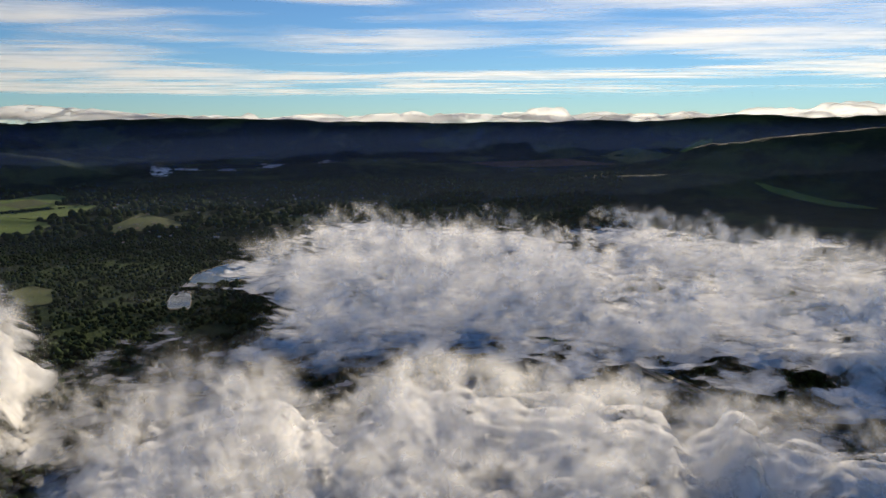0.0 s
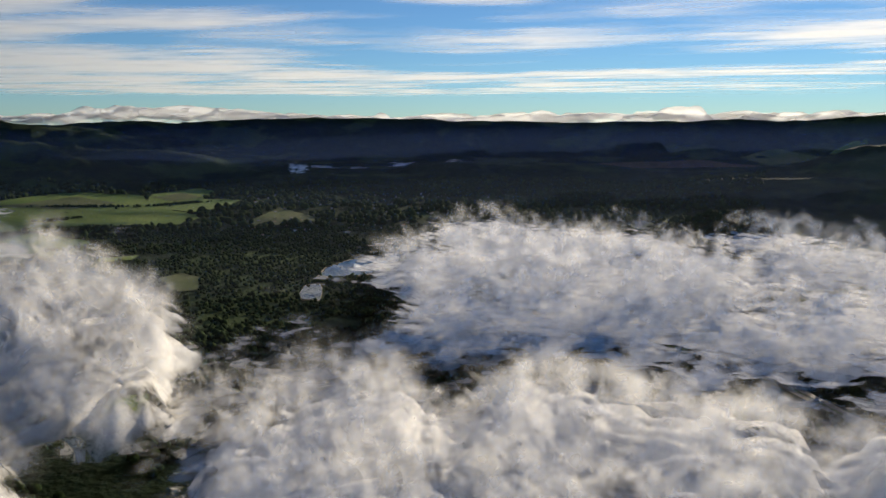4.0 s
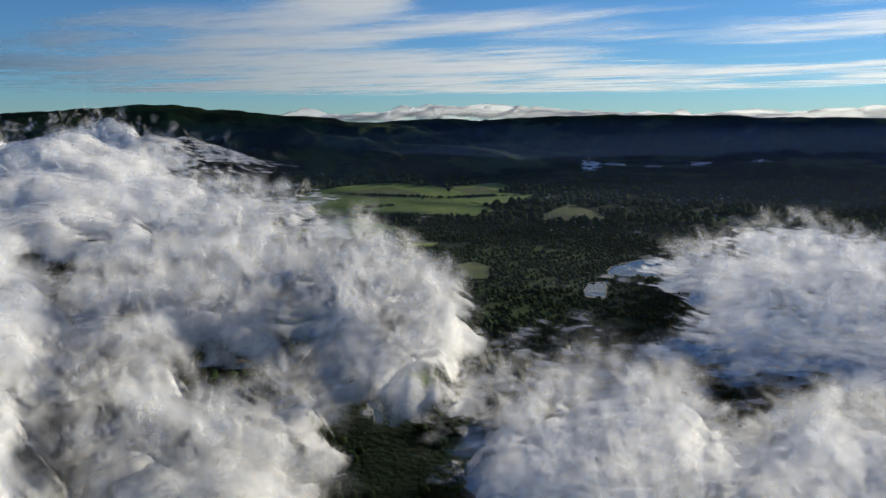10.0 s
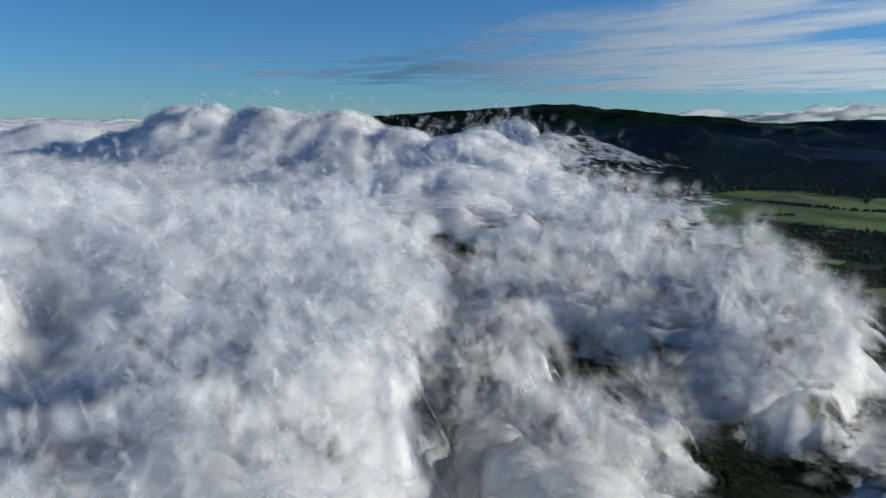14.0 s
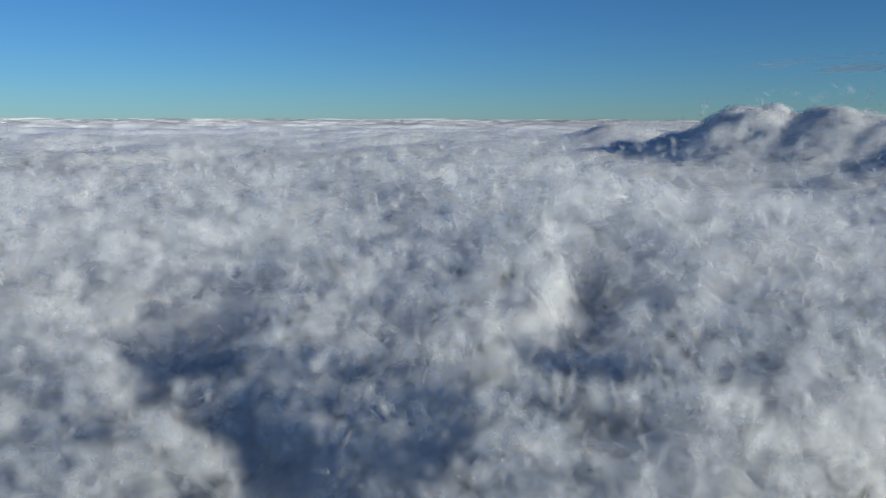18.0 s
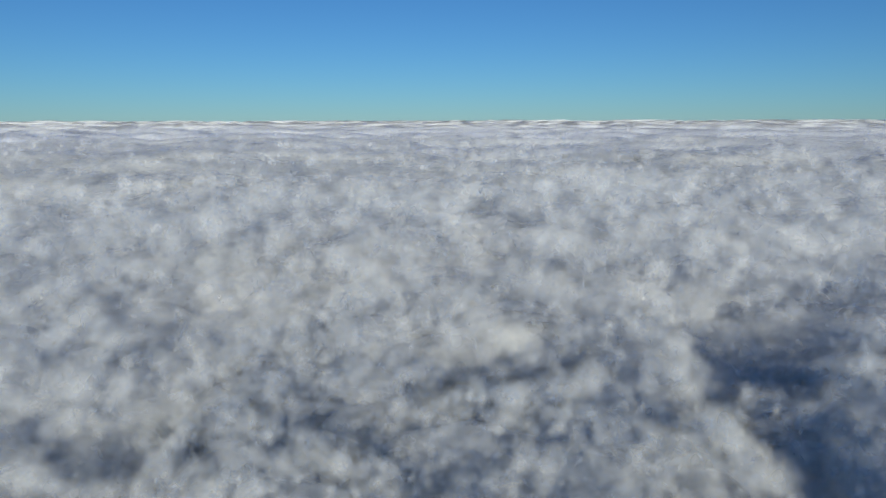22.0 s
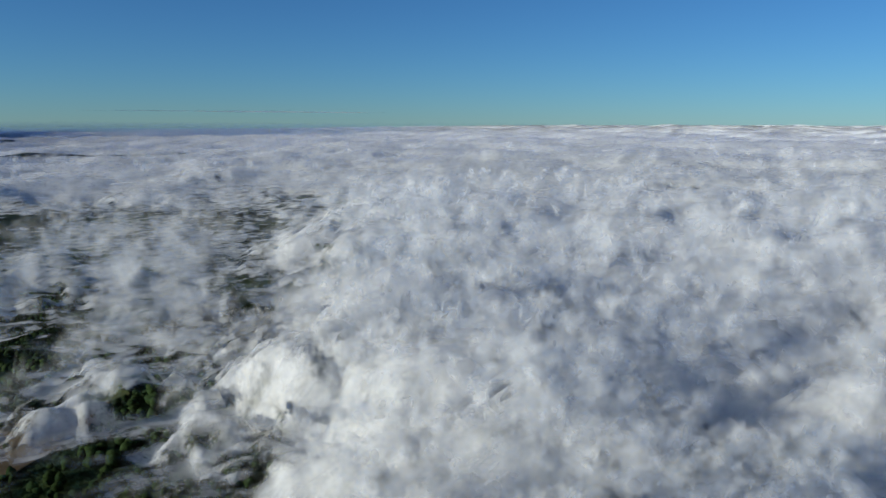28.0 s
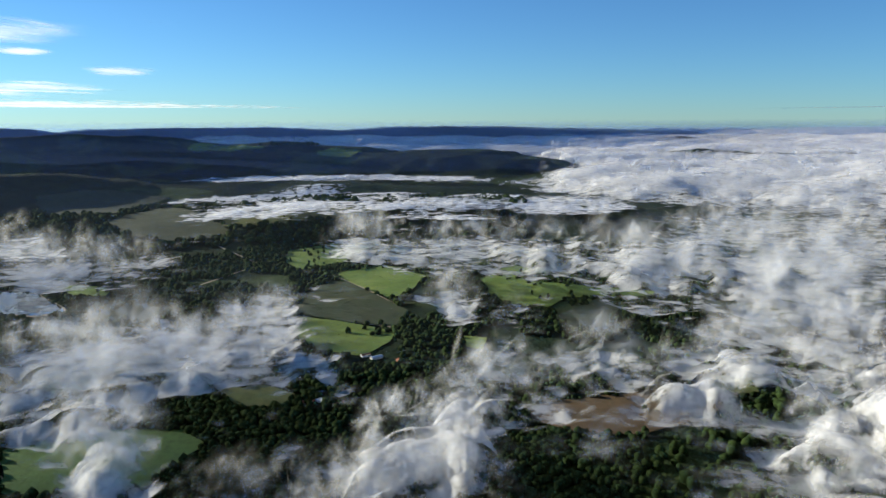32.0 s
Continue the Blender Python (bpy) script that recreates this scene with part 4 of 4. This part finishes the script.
def ragged(wx, wy, cover, amount=1.25, size=140, seed=70):
    return cover * 1.15 + amount * (rough(wx, wy, size, seed, 4, 0.6) - 0.5) * np.clip(cover * 4, 0, 1) - 0.06


def valley_cloud(rows):
    return lambda x, y, wx, wy: (ragged(wx, wy, patches(wx, wy, rows) * (1 - patches(wx, wy, CLEAR))), 0.0)


def sea_cloud(x, y, wx, wy):
    s = np.hypot(x, y)
    b = np.degrees(np.arctan2(-x, y)) % 360 + 9 * (rough(x, y, 500, 78, 4) - 0.5)
    cover = step(b, 54, 70) * step(-b, -243, -217)
    cover = np.maximum(cover, step(b, 51, 57) * step(-b, -200, -180) * step(s, 1500, 2200) * step(-s, -7500, -6500))
    cover = np.maximum(cover, step(-b, -264, -256) * step(b, 200, 215) * step(s, 3000, 4200))
    cover = np.maximum(cover, step(-b, -300, -280) * step(b, 200, 215) * step(s, 7800, 9000) * step(-s, -17000, -15000))
    wx, wy = wx + 150 * (rough(x, y, 210, 83, 3) - 0.5), wy + 150 * (rough(x, y, 210, 84, 3) - 0.5)
    sunk = 1 - (1 - patches(wx, wy, GAPS_EAST)) * (1 - patches(wx, wy, GAPS_MID)) * (1 - patches(wx, wy, GAPS_SOUTH)) * (1 - patches(wx, wy, GAPS_WEST))
    return ragged(wx, wy, cover, 0.5, 420, 75) + (0.2 + 0.3 * step(s, 6000, 9000)) * cover - 0.05 * sunk, sunk


cloud_bank("cloud_bank", "white cloud bank filling the valley floor, torn along its edge", (-38, 24), (850, 3400), valley_cloud(VALLEY), level, 62, seed=42, count=9000, puff=0.018, biggest=30)
cloud_bank("cloud_bank", "thin torn wisps of grey cloud over the valley", (-38, 40), (550, 1500), valley_cloud(WISPS), level, 40, THIN_CLOUD, seed=44, count=4000)
cloud_bank("cloud_bank", "dense pale cloud bank drifting low over the near valley", (-40, 40), (330, 1100), valley_cloud(NEAR), level, 72, seed=46, count=10000, puff=0.03)
cloud_bank("cloud_bank", "heavy grey-white cloud bank with ragged front", (28, 66), (330, 6500), valley_cloud(WEST), level, 100, SEA_CLOUD, sizes=(190, 90, 44), seed=48, count=14000, puff=0.029, biggest=44)
cloud_bank("cloud_sea", "unbroken sea of soft grey-white billowing cloud", (50, 298), (300, 30000), sea_cloud, level, 128, SEA_CLOUD, 0.5, 0.028, (0.0, 0.35, 0.75), (210, 95, 46), far=0.5, fine=0.006, count=50000, puff=0.028, biggest=40)
cloud_bank("cloud_bank", "edge of the cloud sea breaking into round puffs over fields", (230, 282), (420, 6000), valley_cloud(EAST), level, 70, THIN_CLOUD, seed=43, count=5500)
cloud_bank("fog_bank", "thin white fog lying along a side valley", (250, 296), (2200, 6200), valley_cloud(FOG), lambda x, y: np.maximum(level(x, y), height(x, y) + 8), 55, CLOUD, seed=47)
cloud_bank("cloud_bank", "torn low cloud scraps over plantations and a lake", (270, 306), (420, 3000), valley_cloud(LOW), level, 50, THIN_CLOUD, seed=51, count=4500)
cloud_bank("cloud_bank", "soft low cloud puffs drifting over farmland", (244, 294), (420, 2600), valley_cloud(MID), level, 55, THIN_CLOUD, seed=53, count=6000)
SCRAPS = ((19.2, 6830, 520, 110, 0.9), (21.2, 5860, 320, 70, 0.8), (16.6, 6790, 350, 70, 0.8), (9, 7770, 580, 90, 0.9), (13.2, 7540, 440, 100, 0.7), (29.1, 7320, 700, 90, 0.5), (-28, 2990, 100, 50, 0.8))
cloud_bank("fog_scraps", "small white fog scraps low in the far valley", (-32, 34), (2600, 9500), valley_cloud(SCRAPS), lambda x, y: height(x, y) + 25, 45, seed=57, fuzz=30, count=3000, puff=0.009, biggest=18)


# ---- high and far cloud ----
def far_line(x, y, wx, wy):
    b = np.degrees(np.arctan2(-x, y))
    return (0.9 * step(-b, -52, -40) + 0.8 * (rough(x, y, 2500, 81, 3) - 0.45)) * step(np.hypot(x, y), 15000, 17500), 0.0


cloud_bank("far_cloud_bank", "long white line of cloud behind the far ridge", (-42, 52), (15000, 22000), far_line, lambda x, y: 280 + 0 * x, 600, FAR_CLOUD, 0.15, 0.02,
           (0.0,), (1500, 700, 330), "far clouds", 85, fuzz=120.0)


def sky_cover(ovals, streak=9000):
    """High cloud by ovals of the sky: bearing, height above the horizon, half width and half height in degrees, amount."""
    def density(x, y, wx, wy):
        s = np.hypot(x, y)
        b, e = np.degrees(np.arctan2(-x, y)), np.degrees(np.arctan2(HIGH_CLOUD - EYE[2], s))
        clear = np.ones_like(x)
        for bearing, tall, wide, deep, amount in ovals:
            off = (b - bearing + 180) % 360 - 180
            clear *= 1 - amount * np.exp(-((off / wide) ** 2 + ((e - tall) / deep) ** 2) ** 1.3 * 0.75)
        cover = 1 - clear
        return cover * 1.2 + 0.9 * (rough(x * 0.4, y, streak, 91, 4, 0.6) - 0.5) * np.clip(cover * 3, 0, 1) - 0.1, 0.0
    return density


HIGH_CLOUD = 2900.0
STREAKS = ((26, 6.7, 9, 1.0, 0.85), (8, 9.3, 8, 0.7, 0.8), (3, 6.6, 14, 1.5, 0.85), (-14, 8.3, 10, 1.3, 0.8), (-20, 6.0, 14, 1.2, 0.9), (-27, 8.6, 8, 1.5, 0.85), (-28, 4.2, 9, 1.0, 0.8),
           (-6, 3.4, 20, 0.45, 0.85), (22, 3.3, 16, 0.5, 0.7), (10, 2.5, 30, 0.5, 0.75), (29, 4.9, 8, 0.5, 0.6), (46, 6.3, 11, 1.9, 0.9), (40, 8.6, 5, 0.9, 0.8), (34, 4.4, 15, 1.2, 0.75),
           (50, 3.6, 16, 1.1, 0.75), (58, 5.2, 9, 1.2, 0.55), (66, 3.6, 12, 0.8, 0.4), (45, 2.4, 18, 0.4, 0.7), (-35, 6.5, 6, 3.0, 0.8), (-38, 3.0, 8, 1.0, 0.7))
cloud_bank("high_cloud", "streaked white high cloud across the blue morning sky", (-46, 84), (12500, 130000), sky_cover(STREAKS), lambda x, y: HIGH_CLOUD + 0 * x, 10, CIRRUS, 0.4, 0.02,
           (0.3,), (9000, 4000, 2000), "high clouds", 95)
WISPY = ((297.5, 4.7, 1.5, 0.25, 0.9), (291.8, 3.6, 2.0, 0.28, 0.95), (298, 2.3, 5, 0.4, 0.8), (294, 1.2, 9, 0.35, 0.8), (301, 6.0, 5, 1.0, 0.7), (284, 1.0, 5, 0.2, 0.5))
cloud_bank("high_cloud", "small white streaks of high cloud in clear blue sky", (276, 312), (15000, 130000), sky_cover(WISPY, 4000), lambda x, y: HIGH_CLOUD + 0 * x, 10, CIRRUS, 0.3, 0.02,
           (0.3,), (9000, 4000, 2000), "high clouds", 97)


def flat_streak(x, y, wx, wy):
    return ragged(x * 0.35, y, patches(x, y, ((237, 27000, 1900, 5200, 0.75), (229, 28000, 1200, 3000, 0.6))), 0.6, 9000, 91), 0.0


cloud_bank("high_cloud", "thin flat grey-blue cloud streak above the horizon", (222, 256), (22000, 32000), flat_streak, lambda x, y: 860 + 0 * x, 10,
           CIRRUS, 0.3, 0.02, (0.3,), (9000, 4000, 2000), "high clouds", 98)


# ---- buildings ----
PLASTER = plain("plaster", ((0.62, 0.58, 0.52), (0.70, 0.66, 0.60), (0.48, 0.44, 0.38)), (6, 0.8), 0.9, 0.02)
WHITEWASH = plain("whitewash", ((0.74, 0.73, 0.70), (0.80, 0.79, 0.77), (0.60, 0.58, 0.54)), (6, 0.8), 0.9, 0.02)
CLAY = plain("clay_tiles", ((0.30, 0.12, 0.07), (0.38, 0.17, 0.10), (0.20, 0.08, 0.05)), (5, 0.5), 0.8, 0.05)
OLD_CLAY = plain("weathered_tiles", ((0.20, 0.13, 0.10), (0.26, 0.17, 0.13), (0.13, 0.09, 0.07)), (5, 0.5), 0.85, 0.05)
SHEET = plain("roof_sheet", ((0.62, 0.64, 0.66), (0.72, 0.73, 0.75), (0.48, 0.48, 0.48)), (12, 1.5), 0.35, 0.03, 0.6)
WOOD = plain("painted_wood", ((0.16, 0.10, 0.06), (0.20, 0.13, 0.08), (0.10, 0.07, 0.04)), (2, 0.3), 0.7, 0.01)
PANE, _, pane_b = material("window_glass")
pane_b.inputs["Base Color"].default_value, pane_b.inputs["Roughness"].default_value = (0.03, 0.04, 0.05, 1), 0.08


def part(name, bm, mat, parent, label=""):
    me = bpy.data.meshes.new(name)
    bm.to_mesh(me)
    bm.free()
    me.materials.append(mat)
    ob = new(name, me)
    ob.parent = parent
    return tagged(ob, label)


def box(x0, x1, y0, y1, z0, z1, bevel=0.0):
    bm = bmesh.new()
    bmesh.ops.create_cube(bm, size=1, matrix=Matrix.Translation(((x0 + x1) / 2, (y0 + y1) / 2, (z0 + z1) / 2)) @ Matrix.Diagonal((x1 - x0, y1 - y0, z1 - z0, 1)))
    if bevel:
        bmesh.ops.bevel(bm, geom=bm.edges[:], offset=bevel, segments=1, affect="EDGES")
    return bm


def gable(half_x, half_y, eaves, ridge, thick=0.25):
    """Two sloping roof planes of some thickness, the ridge along x."""
    bm = bmesh.new()
    prof = [(-half_y, eaves), (0, ridge), (half_y, eaves), (half_y, eaves - thick), (0, ridge - thick), (-half_y, eaves - thick)]
    a, b = [bm.verts.new((-half_x, y, z)) for y, z in prof], [bm.verts.new((half_x, y, z)) for y, z in prof]
    for i in range(6):
        j = (i + 1) % 6
        bm.faces.new((a[i], a[j], b[j], b[i]))
    for s in (a[::-1], b):
        bm.faces.new((s[0], s[1], s[4], s[5]))
        bm.faces.new((s[1], s[2], s[3], s[4]))
    bmesh.ops.recalc_face_normals(bm, faces=bm.faces[:])
    return bm


def gabled_walls(lx, ly, eaves, ridge):
    bm = box(-lx, lx, -ly, ly, -2.0, eaves)
    for x in (-lx, lx):
        bm.faces.new([bm.verts.new(p) for p in ((x, -ly, eaves), (x, ly, eaves), (x, 0, ridge))])
    bmesh.ops.recalc_face_normals(bm, faces=bm.faces[:])
    return bm


def house(label, lx, ly, eaves, rise, wall, roof, group):
    h = tagged(new("house"), label, "house", group)
    part("wall", gabled_walls(lx, ly, eaves, eaves + rise * 0.9), wall, h)
    part("roof", gable(lx + 0.6, ly + 0.7, eaves - 0.05, eaves + rise + 0.15), roof, h)
    part("door", box(-0.5, 0.5, -ly - 0.06, -ly + 0.05, 0.0, 2.1), WOOD, h)
    for x in (-lx * 0.6, lx * 0.6):
        for y, out in ((-ly, -0.07), (ly, 0.07)):
            w = part("window", box(x - 0.7, x + 0.7, min(y, y + out), max(y, y + out), 1.0, 2.2), WOOD, h)
            part("pane", box(x - 0.6, x + 0.6, min(y, y + out * 1.3), max(y, y + out * 1.3), 1.1, 2.1), PANE, w)
    part("chimney", box(lx * 0.4, lx * 0.4 + 0.7, 0.5, 1.2, eaves, eaves + rise + 0.9), CLAY, h)
    return h


def shed(label, lx, ly, eaves, rise, group):
    h = tagged(new("warehouse"), label, "warehouse", group)
    part("wall", gabled_walls(lx, ly, eaves, eaves + rise * 0.9), WHITEWASH, h)
    part("roof", gable(lx + 0.5, ly + 0.5, eaves - 0.05, eaves + rise + 0.15), SHEET, h, "pale sheet metal roof")
    part("roller_door", box(-2.4, 2.4, -ly - 0.08, -ly + 0.05, 0, 4.0), SHEET, h)
    for x in (-lx * 0.65, -lx * 0.3, lx * 0.3, lx * 0.65):
        part("window", box(x - 1.2, x + 1.2, -ly - 0.07, -ly + 0.05, 3.0, 4.2), PANE, h)
    for x in (-lx * 0.5, 0.0, lx * 0.5):
        part("roof_vent", box(x - 0.8, x + 0.8, -0.8, 0.8, eaves + rise, eaves + rise + 1.1, 0.15), SHEET, h)
    return h


def put(model, x, y, turn, first, scale=1.0):
    """Stands a model on the ground; the first one is the model itself."""
    p = on_ground(x, y, 1.0)[0]
    k = (p[2] - EYE[2]) / (float(height(np.array([float(x)]), np.array([float(y)]))[0]) + 1.0 - EYE[2])
    m = Matrix.LocRotScale(Vector(p), Euler((0, 0, turn)), Vector((k * scale,) * 3))
    if first:
        model.matrix_basis = m
        return model
    return copy_thing(model, Matrix.LocRotScale(Vector(p), Euler((0, 0, turn)), Vector((k * scale / model.scale[0],) * 3)))


def settle(models, places, seed, scale=1.0):
    rng = random.Random(seed)
    used = set()
    for n, (x, y) in enumerate(places):
        model = models[n % len(models)]
        put(model, x, y, rng.uniform(0, 3.14), model not in used, scale)
        used.add(model)


rng = random.Random(41)
village = [(150 + 150 * rng.random(), 820 + 150 * rng.random()) for _ in range(46)]
settle([house("small plastered house with a clay tile roof", 5.5, 3.8, 3.0, 1.7, PLASTER, CLAY, "village houses"),
        house("small whitewashed house with a weathered tile roof", 6.5, 4.2, 3.1, 1.8, WHITEWASH, OLD_CLAY, "village houses"),
        house("low house with a pale sheet roof", 7.5, 4.0, 3.0, 1.2, PLASTER, SHEET, "village houses")], village, 5)
settle([shed("long white warehouse with a bright sheet metal roof", 17, 8, 6.0, 2.2, "warehouses")],
       [(252, 917), (205, 826), (-84, 1567), (-97, 1523), (-63, 1590), (-196, 1600), (-160, 1560), (300, 880), (1103, 1987), (1075, 2030), (2789, 775)], 8)
estate = [(-250 + 330 * rng.random(), 1400 + 170 * rng.random()) for _ in range(40)]
settle([house("small house in a valley settlement", 6, 4, 3.0, 1.6, PLASTER, OLD_CLAY, "settlement houses"),
        house("white house in a valley settlement", 6.5, 4.5, 3.2, 1.6, WHITEWASH, CLAY, "settlement houses")], estate, 9)
town = []
while len(town) < 130:
    b, d = rng.uniform(5, 25), rng.uniform(2950, 4700)
    town.append(tuple(float(v) for v in polar(b, d)))
settle([house("town house with pale walls seen far off", 8, 5, 5.6, 1.8, PLASTER, OLD_CLAY, "town houses"),
        house("town house with a clay tile roof seen far off", 9, 5.5, 3.4, 1.8, PLASTER, CLAY, "town houses"),
        house("town building with a dull roof seen far off", 11, 7, 5.0, 1.4, PLASTER, OLD_CLAY, "town houses")], town, 13, 0.75)
farms = [(1576, -36), (1599, -56), (1556, -17), (1125, 168), (1110, 140), (1337, 94), (1352, 116), (3396, 687), (1310, 50), (1272, 199), (2768, 349), (1590, -30), (1120, 190)]
settle([house("farmhouse with a red clay tile roof among trees", 9, 5, 3.4, 2.0, WHITEWASH, CLAY, "farmhouses"),
        house("farm building with a pale roof among trees", 12, 5, 3.6, 1.6, PLASTER, SHEET, "farmhouses")], farms, 17)


# ---- traffic ----
def paint(name, colour):
    m, _, b = material(name)
    b.inputs["Base Color"].default_value, b.inputs["Roughness"].default_value, b.inputs["Coat Weight"].default_value = (*colour, 1), 0.35, 0.6
    return m


RUBBER = plain("rubber", ((0.02, 0.02, 0.02), (0.03, 0.03, 0.03), (0.015, 0.015, 0.015)), (1, 0.1), 0.8, 0.0)


def car(label, colour):
    c = tagged(new("car"), label, "car", "cars on the highway")
    part("body", box(-2.1, 2.1, -0.85, 0.85, 0.35, 0.95, 0.12), paint("car_paint", colour), c)
    cab = box(-1.2, 1.0, -0.75, 0.75, 0.95, 1.5, 0.1)
    for v in cab.verts:
        if v.co.z > 1.2:
            v.co.x, v.co.y = v.co.x * 0.72, v.co.y * 0.85
    part("cabin", cab, PANE, c)
    for x in (-1.3, 1.3):
        for y in (-0.82, 0.82):
            bm = bmesh.new()
            bmesh.ops.create_cone(bm, cap_ends=True, segments=14, radius1=0.33, radius2=0.33, depth=0.22, matrix=Matrix.Translation((x, y, 0.33)) @ Matrix.Rotation(radians(90), 4, "X"))
            part("wheel", bm, RUBBER, c)
    return c


for words, colour, x, y in (("dark car driving on the highway", (0.03, 0.03, 0.035), 483, 882), ("white car driving on the highway", (0.7, 0.7, 0.7), 417, 1190), ("silver car driving on the highway", (0.4, 0.41, 0.43), 462, 1021)):
    put(car(words, colour), x, y, 1.75, True).location.z += 1.2


# ---- single trees ----
def tree(label, tall, wide, seed, group):
    """A tapered trunk with limbs under a crown of many uneven clumps."""
    r = np.random.default_rng(seed)
    t = tagged(new("tree"), label, "tree", group)
    bm = bmesh.new()
    bmesh.ops.create_cone(bm, segments=7, radius1=tall * 0.035, radius2=tall * 0.015, depth=tall * 0.7, matrix=Matrix.Translation((0, 0, tall * 0.3)))
    for a in range(4):
        turn = Matrix.Rotation(a * 1.6 + r.random(), 4, "Z") @ Matrix.Rotation(radians(48), 4, "Y")
        bmesh.ops.create_cone(bm, segments=5, radius1=tall * 0.014, radius2=tall * 0.005, depth=tall * 0.35, matrix=Matrix.Translation((0, 0, tall * 0.42)) @ turn @ Matrix.Translation((0, 0, tall * 0.17)))
    part("trunk", bm, BARK, t)
    v, f = ball(2)
    pts, faces = [], []
    for n in range(26):
        a, h = r.uniform(0, 6.28), r.uniform(0.4, 1.0)
        out = wide * (0.95 - abs(h - 0.62) * 1.5) * r.uniform(0.2, 1.0)
        size = wide * r.uniform(0.22, 0.42)
        pts.append(v * size * r.uniform(0.7, 1.25, (len(v), 1)) + (math.cos(a) * out, math.sin(a) * out, h * tall))
        faces.append(f + n * len(v))
    crown = new("crown", add_mesh("crown", np.concatenate(pts), np.concatenate(faces), LEAF))
    crown.parent = t
    return t


TREES = [tree("broad dark green tree standing in open grassland", 13, 6.0, 61, "field trees"), tree("tall rounded dark green tree in a field", 17, 5.2, 62, "field trees"), tree("small spreading tree on pasture", 9, 5.0, 63, "field trees")]
spots = [(-790 + 160 * rng.random(), 900 + 170 * rng.random()) for _ in range(10)]
spots += [(1720 + 500 * rng.random(), -560 + 400 * rng.random()) for _ in range(26)]
spots += [(1040 + 110 * rng.random(), -480 + 260 * rng.random()) for _ in range(7)]
spots += [(2150 + 500 * rng.random(), 60 + 380 * rng.random()) for _ in range(22)]
spots += [(3150 + 700 * rng.random(), 300 + 500 * rng.random()) for _ in range(16)]
spots += [(-2200 + 1000 * rng.random(), 2100 + 900 * rng.random()) for _ in range(26)]
spots += [(1700 + 250 * rng.random(), 820 + 60 * rng.random()) for _ in range(10)]
spots += [(460 - 60 * k + 30 * rng.random(), 1130 + 100 * k + 20 * rng.random()) for k in range(7)]
settle(TREES, spots, 71)
